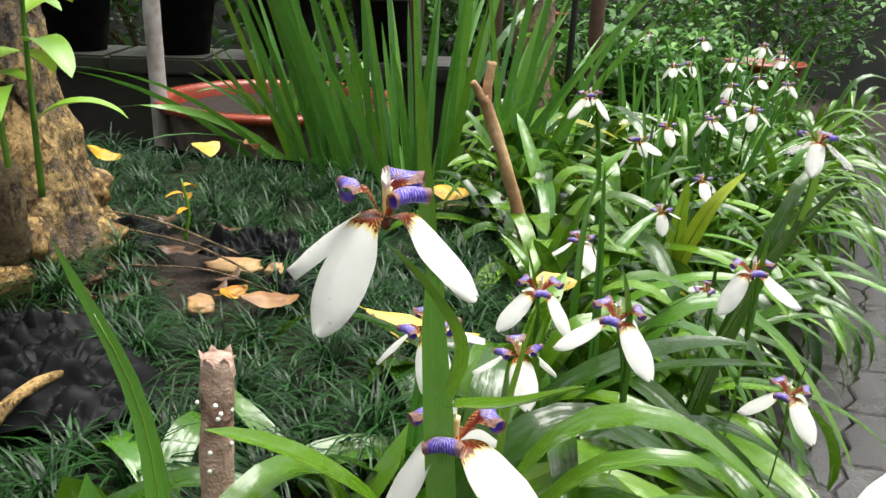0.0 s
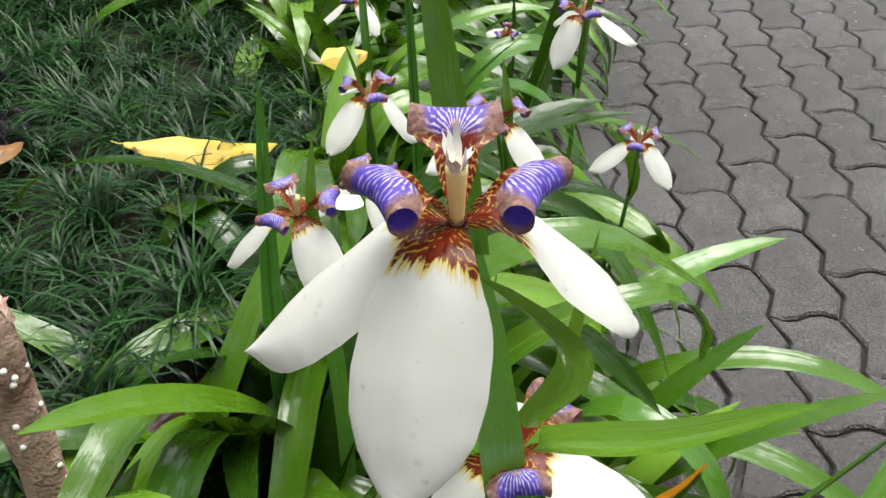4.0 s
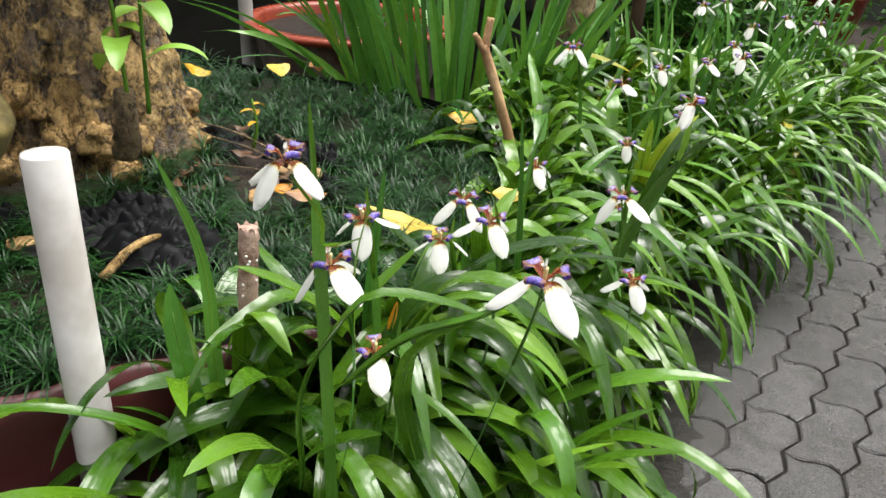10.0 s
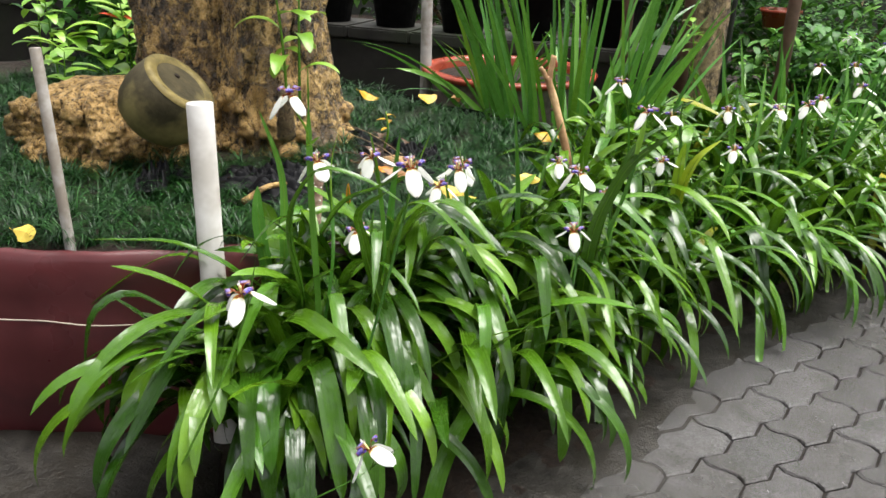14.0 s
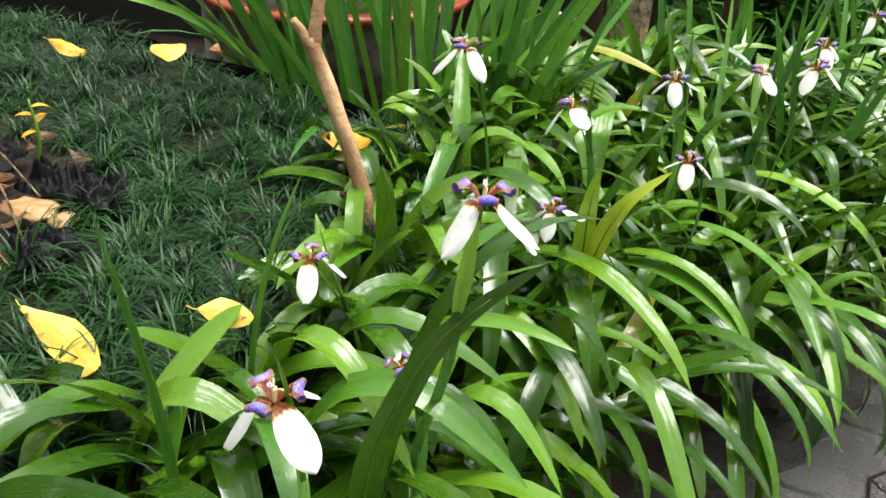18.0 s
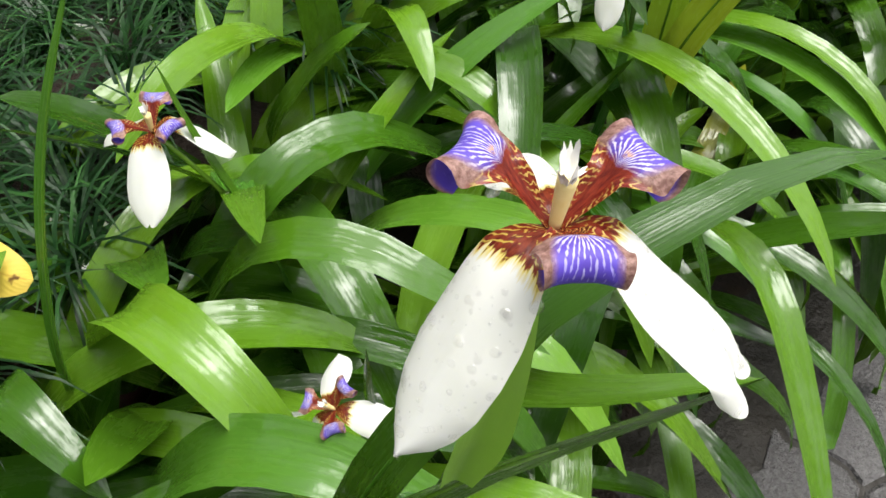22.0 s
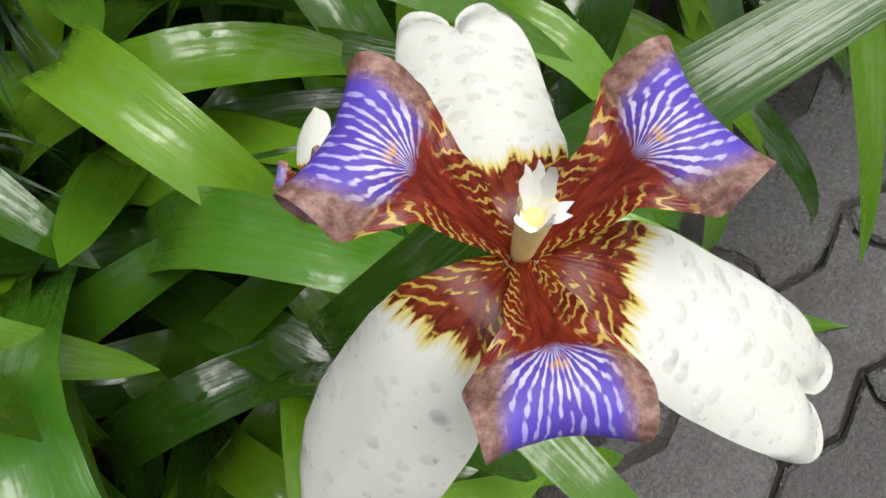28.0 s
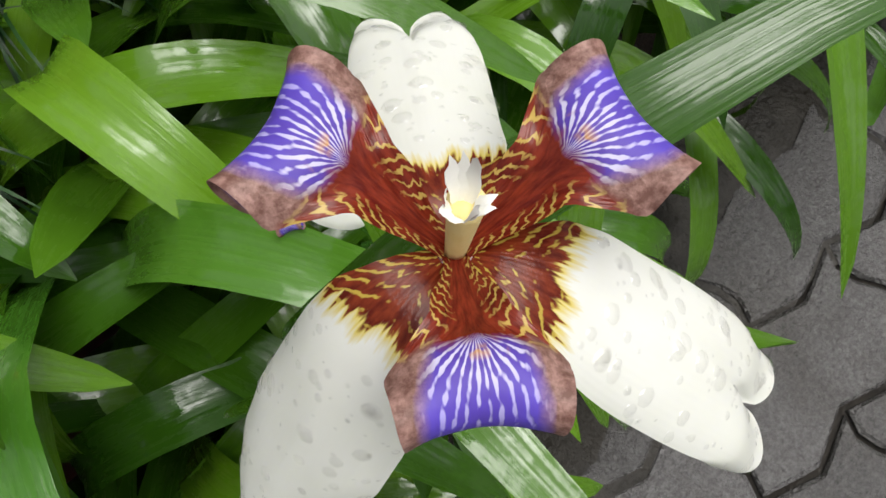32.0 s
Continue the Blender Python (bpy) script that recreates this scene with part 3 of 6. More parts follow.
slab("bed_soil", BED_POLY, -0.02, BED - 0.02, M_SOIL, "raised bed of dark soil behind the plastic sheet", 0.02)
rows_ = []
for q in np.linspace(0, 1, 14):
    a_, b_ = bezier(SHEET_LINE, 90)[8:], bezier([(x - 0.07, y + 0.035) for x, y in KERB_LINE], 90)[4:86]
    for k in range(82):
        p = a_[k] * (1 - q) + b_[k] * q
        rows_.append((p[0], p[1], 0.006 + 0.27 * min(1.0, max(0.0, (a_[k][0] + 0.2) / 0.22)) * (1 - q) ** 1.6 + 0.02 * noise.noise((p[0] * 9, p[1] * 9, 0)) * (1 - q)))
solid("strip_soil", mesh_of("strip_soil", rows_, grid_faces(14, 82), M_SOIL), "sloping strip of wet soil under the irises", "soil", kind="structure")
slab("back_soil", [(-3.2, 2.62), (-0.75, 2.11), (-0.35, 1.98), (-0.05, 1.89), (0.22, 1.75), (0.46, 1.6), (0.6, 2.3), (1.3, 2.5), (1.9, 3.2), (2.2, 4.6), (0.5, 6.5), (-4, 6.5)], -0.02, LOW, M_SOIL, "dark soil behind the raised bed", 0.02)

slab("yard_concrete", [(-1.9, -0.53), (-1.0, -0.02), (-0.52, 0.24), (-0.3, 0.33), (-0.12, 0.38), (0.0, 0.2), (0.1, -0.03), (-0.2, -0.22), (-0.9, -0.8), (-2.0, -1.6)], -0.02, 0.03, M_APRON, "dark wet concrete before the plastic sheet", 0.008)

# ---- maroon plastic sheet that holds the bed ----
sheet = thing("plastic_edging", "maroon plastic sheet edging held by posts round the raised bed", "garden edging")
line = bezier([(x, y, 0) for x, y in SHEET_LINE], 150)
tang = unit(np.gradient(line, axis=0))
out = np.stack([tang[:, 1], -tang[:, 0], np.zeros(150)], 1)
zs = np.r_[-0.01, 0.04, 0.12, 0.22, 0.28, 0.305, 0.35, 0.39, 0.42, 0.433, SHEET_TOP, 0.437, 0.42]
sv = []
for k, z in enumerate(zs):
    for i in range(150):
        bulge = 0.014 * math.sin(min(1, z / 0.44) * math.pi) - 0.01 * math.exp(-((z - 0.305) / 0.02) ** 2)
        bulge += 0.012 * noise.noise((i * 0.21, z * 4.0, 2.0)) + 0.006 * noise.noise((i * 0.7, z * 9.0, 5.0))
        back = 0.0 if k < 9 else (0.006, 0.014, 0.02, 0.024)[k - 9]
        p = line[i] + out[i] * (bulge + 0.012 - back)
        z_low = 0.085 * min(1.0, max(0.0, (line[i][1] - 0.62) / 0.35)) * (z / 0.485)
        sv.append((p[0], p[1], z - z_low + 0.006 * noise.noise((i * 0.25, 3.0, 1.0)) * (z > 0.4)))
part("sheet", mesh_of("sheet", sv, grid_faces(len(zs), 150), M_SHEET), sheet)
# the string that ties it
sl = [(p[0] + out[30][0] * (0.03 + 0.004 * math.sin(k * 1.3)), p[1] + out[30][1] * (0.03 + 0.004 * math.sin(k)), 0.325 - 0.035 * k / 59 - 0.004 * math.sin(k / 7)) for k, p in enumerate(line[12:72])]
part("string", tube("string", sl, 0.0016, M_STRING, sides=6), sheet, "thin pale string tied round the sheet")
flap_at = 34
fl = []
for k in range(9):
    for i in range(6):
        p = line[flap_at + i // 2] * (1 - 0.5 * (i % 2)) + line[flap_at + i // 2 + 1] * 0.5 * (i % 2)
        o = out[flap_at] * (0.034 + 0.008 * math.sin(i * 0.9 + k * 0.5) * (k > 1))
        fl.append((p[0] + o[0], p[1] + o[1], 0.432 - 0.03 * k))
part("flap", mesh_of("flap", fl, grid_faces(9, 6), M_SHEET), sheet, "loose overlapping flap of maroon sheet")


# black film that holds the back of the bed
back_line = bezier([(0.41, 1.6), (0.22, 1.735), (-0.05, 1.875), (-0.35, 1.965), (-0.75, 2.095), (-2.2, 2.51)], 80)
bv_ = [(p[0] + 0.012 * noise.noise((k * 0.3, z * 9, 1.0)), p[1] + 0.012 * noise.noise((k * 0.4, z * 8, 7.0)), z + 0.008 * noise.noise((k * 0.2, 0, 3.0))) for z in (0.05, 0.15, 0.25, 0.34, 0.4, 0.445, 0.452) for k, p in enumerate(back_line)]
black_edging = thing("bed_edging", "black plastic edging along the back of the raised bed", "garden edging")
part("film", mesh_of("film", bv_, grid_faces(7, 80), M_BAG), black_edging)

# ---- posts and rods ----
def post(name, foot, head, r, mat, label, wall=0.12):
    ob = thing(name, label, "post")
    foot, head = np.array(foot, float), np.array(head, float)
    ax = unit(head - foot)
    ring = [(foot, r), (head - ax * 0.002, r), (head, r - 0.0015), (head - ax * 0.0005, r * (1 - wall)), (head - ax * 0.06, r * (1 - wall))]
    part("tube", tube("tube", [q for q, _ in ring], [w for _, w in ring], mat, sides=28, caps=False), ob)
    part("plug", tube("plug", [head - ax * 0.062, head - ax * 0.055], [r * 0.9, r * 0.9], M_SOIL, sides=20), ob, "dark inside of the pipe")
    return ob


post("pvc_post", (-0.14, 0.425, -0.02), (-0.165, 0.45, 0.742), 0.0255, M_PVC, "white PVC pipe post that stands before the maroon sheet", 0.1)
post("thin_rod", (-0.415, 0.335, 0.3), (-0.46, 0.352, 0.831), 0.0108, M_GREYPIPE, "thin grey leaning rod at the sheet's edge", 0.3)
post("grey_pipe", (-0.56, 2.42, 0.14), (-0.585, 2.45, 1.7), 0.0235, M_GREYPIPE, "upright grey pipe behind the grass", 0.12)

# ---- wavy interlocking pavers ----
PAVE_DIR = math.radians(60.5)
PL, PW = 0.236, 0.1135
ca, sa = math.cos(PAVE_DIR), math.sin(PAVE_DIR)


def zig(s):
    """Sideways run of the long joint: three teeth along each paver."""
    ph = (s / PL * 2.0) % 1.0
    return 0.0105 * (abs(ph * 2 - 1) * 2 - 1)


def paver_mesh(seed):
    r = random.Random(seed)
    g, n = 0.0026, 13
    ss = np.linspace(g, PL - g, n)
    ring = [(s, -PW / 2 + g + zig(s)) for s in ss] + [(PL - g + 0.010 * math.sin(q * 6.283), -PW / 2 + g + zig(PL) + (PW - 2 * g) * q) for q in (0.2, 0.4, 0.6, 0.8)]
    ring += [(s, PW / 2 - g + zig(s)) for s in ss[::-1]] + [(g + 0.010 * math.sin(q * 6.283), -PW / 2 + g + zig(0) + (PW - 2 * g) * q) for q in (0.8, 0.6, 0.4, 0.2)]
    ring = np.array(ring)
    c = ring.mean(0)
    inner = c + (ring - c) * np.array([1 - 0.0042 / PL * 2, 1 - 0.0042 / PW * 2])
    m = len(ring)
    vs = [(x, y, -0.02) for x, y in ring] + [(x, y, -0.0042 + 0.0012 * r.uniform(-1, 1)) for x, y in ring] + [(x, y, 0.0) for x, y in inner]
    fs = [(k, (k + 1) % m, m + (k + 1) % m, m + k) for k in range(m)] + [(m + k, m + (k + 1) % m, 2 * m + (k + 1) % m, 2 * m + k) for k in range(m)]
    fs.append(tuple(2 * m + k for k in range(m)))
    return vs, fs


paver_bodies = []
for seed in range(5):
    vs, fs = paver_mesh(seed)
    paver_bodies.append((vs, fs, mesh_of("paver", vs, fs, M_PAVER, smooth=False)))

kerb_fine = [tuple(p) for p in bezier(EDGE_LINE, 60)]
apron_v = []
for k, (p, q) in enumerate(zip(bezier(KERB_LINE, 140), bezier(EDGE_LINE, 140))):
    p, q = np.array(p) - (0.14, -0.07), np.array(q) + np.array((0.9, -0.45)) * 0.028 * (0.6 + noise.noise((k * 0.35, 2.0, 0.0)) + 0.5 * noise.noise((k * 1.1, 5.0, 0.0)))
    for j in range(10):
        w = j / 8
        at = p * (1 - w) + q * w if j < 9 else q + np.array((0.1, -0.05))
        apron_v.append((at[0], at[1], (0.007 if j < 8 else -0.001) + 0.006 * noise.noise((at[0] * 14, at[1] * 14, 3.0)) if j < 9 else -0.006))
solid("concrete_edge", mesh_of("concrete_edge", apron_v, grid_faces(140, 10), M_APRON), "dark wet crumbling concrete strip between soil and pavers", "concrete", kind="structure")
PAVE_POLY = kerb_fine + [(9.0, 4.3), (9.0, -6.0), (-4.0, -6.0), (-4.0, -2.6)]
joint_bed = slab("pavement", [(x + 0.0, y) for x, y in PAVE_POLY], -0.03, -0.0085, M_JOINT, "wet grey pavement of wavy interlocking pavers")
spots = []
for a in range(-34, 44):
    for b in range(-40, 60):
        u, w = b * PL + (0.5 * PL if a % 2 else 0.0), a * PW
        cx, cy = 1.0 + (u + PL / 2) * ca + w * sa, 1.0 + (u + PL / 2) * sa - w * ca
        if abs(cx) < 6 and -4 < cy < 6.5 and inside(cx, cy, PAVE_POLY):
            spots.append((abs(cx - 1.25) + abs(cy - 1.1) * 0.8, u, w, a, b))
spots.sort()
far_chunks = []
for k, (d, u, w, a, b) in enumerate(spots):
    r = random.Random(a * 131 + b * 17)
    vs, fs, me = paver_bodies[r.randrange(5)]
    m = pose(1.0 + u * ca + w * sa, 1.0 + u * sa - w * ca, r.uniform(-0.0016, 0.0016), r.uniform(-0.35, 0.35), r.uniform(-0.35, 0.35), math.degrees(PAVE_DIR) + r.uniform(-0.3, 0.3))
    if k < 300:
        ob = part("paver", me, joint_bed)
        ob.matrix_basis = m
    elif d < 7:
        q = np.array([m @ Vector(v) for v in vs])
        far_chunks.append((q, np.zeros((len(q), 2)), fs))
v, uv, f = heap(far_chunks)
tagged(part("far_pavers", mesh_of("far_pavers", v, f, M_PAVER, smooth=False), joint_bed), "more grey pavers further off", kind="stuff")

# ---- irises ----
def arch(root, azimuth, length, rise, bend, n=14, sway=0.0, late=1.25, kink=0.0):
    """The line of a leaf that rises from root and bows over: rise in degrees at the foot, bend in degrees in all; kink: where along it the leaf folds over sharply."""
    p, out_ = np.array(root, float), [np.array(root, float)]
    az = math.radians(azimuth)
    step = length / (n - 1)
    for k in range(n - 1):
        s = (k + 0.5) / (n - 1)
        way = 0.35 * s + 0.65 * min(1, max(0, (s - kink + 0.1) / 0.24)) if kink else s ** late
        e = math.radians(rise - bend * way)
        a = az + sway * s
        p = p + step * np.array([math.cos(e) * math.cos(a), math.cos(e) * math.sin(a), math.sin(e)])
        out_.append(p.copy())
    return np.array(out_)


def iris_plant(x, y, z, leaves, size, lean, spread, width=0.021, label="walking iris clump with long wet arching green leaves", floor=0.006, young=0.12):
    ob = thing("iris_plant", label, "iris", "irises in the strip", place=(x, y, z))
    for k in range(leaves):
        q = k / max(1, leaves - 1)
        az = lean + spread * (q * 2 - 1) + rng.uniform(-14, 14)
        L = size * rng.uniform(0.78, 1.12)
        rise = rng.uniform(70, 90) if abs(q - 0.5) < 0.3 else rng.uniform(58, 82)
        bend, habit, kink = rng.uniform(128, 200), rng.random(), 0.0
        if habit < 0.2:
            bend, L = rng.uniform(35, 100), L * 0.82
        elif habit < 0.36:
            kink, bend = rng.uniform(0.45, 0.75), rng.uniform(95, 150)
        ln = arch((rng.uniform(-0.02, 0.02), rng.uniform(-0.02, 0.02), 0), az, L, rise, bend, 20, rng.uniform(-0.5, 0.5), rng.uniform(0.75, 1.5), kink)
        ln[:, 2] = np.maximum(ln[:, 2], floor - z + 0.004 * np.arange(len(ln)) / len(ln))
        pick = rng.random()
        mat = M_YOUNG if pick < young else M_FADED if pick > 0.985 and y > 1.3 else M_LEAF
        me = blade("leaf", ln, width * rng.uniform(0.75, 1.15), mat, fold=rng.uniform(0.1, 0.3), twist=rng.uniform(-0.5, 0.5), taper=rng.uniform(0.55, 0.75))
        part("leaf", me, ob)
    return ob


sheet_pts, kerb_pts = bezier(SHEET_LINE, 200), bezier(KERB_LINE, 200)


def strip_at(y, q):
    """A place in the strip at the given y, q of the way from the sheet to the pavement."""
    a = sheet_pts[np.argmin(abs(sheet_pts[:, 1] - y))]
    b = kerb_pts[np.argmin(abs(kerb_pts[:, 1] - (y - 0.12)))]
    return a + (b - a) * q


# three tiers from the sheet down to the pavement
for y in np.arange(0.52, 3.3, 0.105):
    tiers = [(0.07, 0.27, 0.47, -30, 150), (0.3, 0.17, 0.54, -35, 125), (0.56, 0.08, 0.56, -35, 100)]
    if 0.66 < y < 2.0:
        tiers += [(0.0, 0.36, 0.28, -20, 150)] if y < 1.42 else [(-0.14, 0.4, 0.29, 0, 170), (-0.02, 0.37, 0.34, 0, 175)]
    for q, z, size, lean, spread in tiers:
        if y < 1.5 and q > 0.2:
            q, size = q * 0.92, size * 0.87
        if 0.78 < y < 1.36 and q > 0.4:
            q, size = q * 0.8, size * 0.86
        px, py = strip_at(y, q + rng.uniform(-0.05, 0.05))
        py += rng.uniform(-0.04, 0.04)
        iris_plant(px, py, z, rng.randint(8, 11), size * rng.uniform(0.88, 1.12), lean + rng.uniform(-25, 25), spread, 0.031, young=0.12 if y < 1.6 else 0.4)
    if y > 2.1:
        for q in (0.45, 0.95, 1.1):
            px, py = strip_at(y, q)
            iris_plant(px - 0.05, py + 0.12, 0.16, 9, 0.5, rng.uniform(-180, 180), 180, 0.027, young=0.4)
    if y > 1.7:
        px, py = strip_at(y, 0.8)
        iris_plant(px, py, 0.05, 10, 0.55, -35 + rng.uniform(-25, 25), 100, 0.028, young=0.4)
# leaves close against the sheet where it bends
for t_ in np.arange(0.0, 0.5, 0.08):
    px, py = strip_at(0.53 + t_, 0.05)
    iris_plant(px, py, 0.29, 8, rng.uniform(0.4, 0.48), -50 + rng.uniform(-30, 30), 100, 0.03)
# broad upright leaves that hide the sheet beside the post
for px, py in ((0.08, 0.56), (0.13, 0.6), (0.1, 0.5), (0.17, 0.66), (0.15, 0.54), (0.2, 0.6)):
    iris_plant(px, py, 0.27, 9, rng.uniform(0.42, 0.5), -80 + rng.uniform(-30, 30), 110, 0.031)
# the clump at the near end, before the post
for px, py, z in ((-0.04, 0.35, 0.27), (0.0, 0.28, 0.25), (-0.03, 0.25, 0.22), (0.06, 0.3, 0.24), (0.1, 0.36, 0.26), (0.16, 0.3, 0.22), (0.2, 0.37, 0.26), (0.13, 0.42, 0.28)):
    iris_plant(px, py, z - 0.03, 15, rng.uniform(0.4, 0.48), -84 + rng.uniform(-18, 18), 70, 0.034)


# ---- iris flowers ----
def petal_grid(n, cols, centre, half, up, cup, back=None):
    """A petal: centre(s) -> (r, z), half(s) -> half width, up(s, j) -> lift of the edge, back(s, j) -> pull towards the heart."""
    s = np.linspace(0, 1, n)
    c = np.array([centre(q) for q in s])
    d = unit(np.gradient(c, axis=0))
    nz = np.stack([-d[:, 1], d[:, 0]], 1)
    j = np.linspace(-1, 1, cols)
    v = np.zeros((n, cols, 3))
    for i in range(n):
        for k in range(cols):
            lift = up(s[i], j[k])
            pull = back(s[i], j[k]) if back else 0.0
            v[i, k] = (c[i, 0] + nz[i, 0] * lift - d[i, 0] * pull, half(s[i]) * j[k] * (1 - cup(s[i]) * j[k] ** 2), c[i, 1] + nz[i, 1] * lift - d[i, 1] * pull)
    uv = np.stack(np.broadcast_arrays((j * 0.5 + 0.5)[None], s[:, None]), -1)
    return v.reshape(-1, 3), uv.reshape(-1, 2), grid_faces(n, cols)


def curve_line(points):
    fine = bezier(np.array(points, float), 241)
    return lambda s: fine[min(240, int(round(s * 240)))]


def smooth(a, b, x):
    t = min(1, max(0, (x - a) / (b - a)))
    return t * t * (3 - 2 * t)


def outer_petal(droop, lobed=0.0, n=34, cols=15, seed=0, long=1.0, wide=1.0, arched=3.0):
    """White outer tepal, millimetres: out from the heart, then hanging by droop degrees; lobed: its end folded under."""
    a = math.radians(droop)
    line = [(1.0, 0.0), (5.0, 1.1), (9.8, 0.2)]
    x, z, e = 9.8, 0.2, -0.45
    for k in range(10):
        e += (-a - e) * 0.36
        x, z = x + 3.9 * long * math.cos(e), z + 3.9 * long * math.sin(e)
        line.append((x, z))
    c = curve_line(line)
    tip_s, tip_w = (0.0, 0.07, 0.18, 0.3, 0.45, 0.6, 0.75, 0.86, 0.93, 0.975, 1.0), (1.7, 4.0, 7.6, 9.2, 10.4, 11.0, 10.2, 8.0, 5.3, 2.6, 0.25)
    blunt = (1.7, 4.0, 7.6, 9.2, 10.0, 10.5, 10.6, 10.5, 10.2, 9.9, 9.6)
    half = lambda s: (float(np.interp(s, tip_s, tip_w)) * (1 - lobed) + float(np.interp(s, tip_s, blunt)) * lobed) * (1 + (wide - 1) * smooth(0.15, 0.4, s))

    def up(s, j):
        w = -arched * smooth(0.1, 0.5, s) * j * j * (1 - 0.25 * s)
        w += 0.5 * noise.noise((s * 4 + seed, j * 1.4, seed)) * smooth(0.3, 0.7, s)
        w += 1.1 * math.exp(-(j / 0.16) ** 2) * smooth(0.25, 0.6, s) * (1 - smooth(0.7, 0.95, s)) * 0.4
        return w - lobed * (2.5 * smooth(0.8, 1.0, s) + 1.6 * smooth(0.62, 1.0, s) * (1 - j * j) ** 2)
    back = lambda s, j: lobed * smooth(0.58, 1.0, s) * 6.0 * (1 - math.sqrt(max(0.0, 1 - (2 * abs(j) - 1) ** 2)))
    return petal_grid(n, cols, c, half, up, lambda s: 0.1 + 0.08 * s, back)


def inner_petal(n=40, cols=17, roll=1.0, seed=0):
    """Inner tepal, millimetres: a brown claw rising outwards and a limb that rolls back on itself."""
    line = [(0.8, 0.3), (4.0, 2.4), (7.6, 5.4), (11.0, 8.6), (13.2, 10.9)]
    x, z, e = 13.2, 10.9, 0.8
    for k in range(13):
        e -= 0.34 * roll * (0.55 + 0.6 * k / 13)
        x, z = x + 1.3 * math.cos(e), z + 1.3 * math.sin(e)
        line.append((x, z))
    c = curve_line(line)
    half = lambda s: 1.6 + 2.7 * smooth(0.0, 0.36, s) + 5.5 * smooth(0.36, 0.52, s) - 1.7 * smooth(0.58, 0.85, s) - 0.6 * smooth(0.92, 1.0, s)

    def up(s, j):
        w = 1.6 * smooth(0.0, 0.3, s) * (1 - smooth(0.36, 0.5, s)) * j * j
        w += -3.4 * smooth(0.38, 0.52, s) * (1 - smooth(0.56, 0.75, s)) * abs(j) ** 2.4
        w += 1.7 * smooth(0.58, 0.74, s) * (1 - smooth(0.84, 1.0, s)) * j * j
        return w + 0.22 * noise.noise((s * 6, j * 2, seed))
    return petal_grid(n, cols, c, half, up, lambda s: 0.06)


def mm(arr, scale=1.0):
    v, uv, f = arr
    return v * 0.001 * scale, uv, f


def turned(arr, degrees, tilt=0.0):
    v, uv, f = arr
    a, t = math.radians(degrees), math.radians(tilt)
    x, z = v[:, 0] * math.cos(t) + v[:, 2] * math.sin(t), v[:, 2] * math.cos(t) - v[:, 0] * math.sin(t)
    return np.stack([x * math.cos(a) - v[:, 1] * math.sin(a), x * math.sin(a) + v[:, 1] * math.cos(a), z], 1), uv, f


def style_parts(parent):
    """Cream column with three toothed white crests, and the dark heart of the flower."""
    h = np.linspace(0, 1, 8)
    part("style", tube("style", np.stack([0.0004 * h, 0.001 * h, 0.0105 * h], 1), 0.0011 + 0.0008 * h, M_STYLE, sides=10), parent, "cream style column")
    part("heart", lathe("heart", [(0.0, -0.0006), (0.0012, -0.0002), (0.0018, 0.0004), (0.0023, -0.0002), (0.0022, -0.0015), (0.0016, -0.004), (0.0, -0.005)], M_HEART, 16), parent, "dark brown heart of the flower")
    chunks = []
    for k in range(3):
        for dx in (-0.5, 0.1, 0.55):
            ln = [(0.0006, 0, 0.0098), (0.0014, 0, 0.0122), (0.0016 + 0.0012 * (dx > 0), 0, 0.0138 + 0.0032 * (k == 0) + 0.0014 * (dx < 0))]
            v, uv, f = blade_arrays(bezier(ln, 7), 0.0014, side=(0, 1, 0), cols=3, taper=0.5)
            v = v + 0.0004 * np.array([noise.noise_vector(q * 900 + k) for q in v])
            a = math.radians(120 * k + 90) + dx
            v = np.stack([v[:, 0] * math.cos(a) - v[:, 1] * math.sin(a), v[:, 0] * math.sin(a) + v[:, 1] * math.cos(a), v[:, 2]], 1)
            chunks.append((v, uv, f))
    v, uv, f = heap(chunks)
    part("stigma", mesh_of("stigma", v, f, M_STIGMA, uv), parent, "white toothed stigma crests")


def drops_on(arr, count, seed, low, small=0.0003, big=0.0012):
    """Water drops set on a petal: small flattened balls at random places above s = low."""
    v, uv, f = arr
    r = random.Random(seed)
    bm = bmesh.new()
    bmesh.ops.create_icosphere(bm, subdivisions=2, radius=1.0)
    bv = np.array([q.co for q in bm.verts])
    bf = [tuple(q.index for q in face.verts) for face in bm.faces]
    bm.free()
    out_ = []
    tries = 0
    while len(out_) < count and tries < count * 30:
        tries += 1
        face = f[r.randrange(len(f))]
        if uv[face[0]][1] < low:
            continue
        p = v[list(face)]
        nrm = unit(np.cross(p[1] - p[0], p[3] - p[0]))
        wts = np.array([r.random() for _ in face])
        at = (p * (wts / wts.sum())[:, None]).sum(0)
        rad = small + (big - small) * r.random() ** 2.5
        sc = bv * rad
        sc = sc - nrm * (sc @ nrm)[:, None] * 0.35
        out_.append((at + nrm * rad * 0.45 + sc, np.zeros((len(bv), 2)), bf))
    return heap(out_)


OUTERS = [mesh_of("outer_tepal", *(lambda a: (a[0], a[2], M_OUTER, a[1]))(mm(outer_petal(d, tip, 26, 11, k, wide=1.15)))) for k, (d, tip) in enumerate(((56, 0.0), (34, 0.0), (46, 0.3)))]
INNERS = [mesh_of("inner_tepal", *(lambda a: (a[0], a[2], M_INNER, a[1]))(mm(inner_petal(30, 13, q, q), 0.86))) for q in (1.2, 1.35, 1.5)]


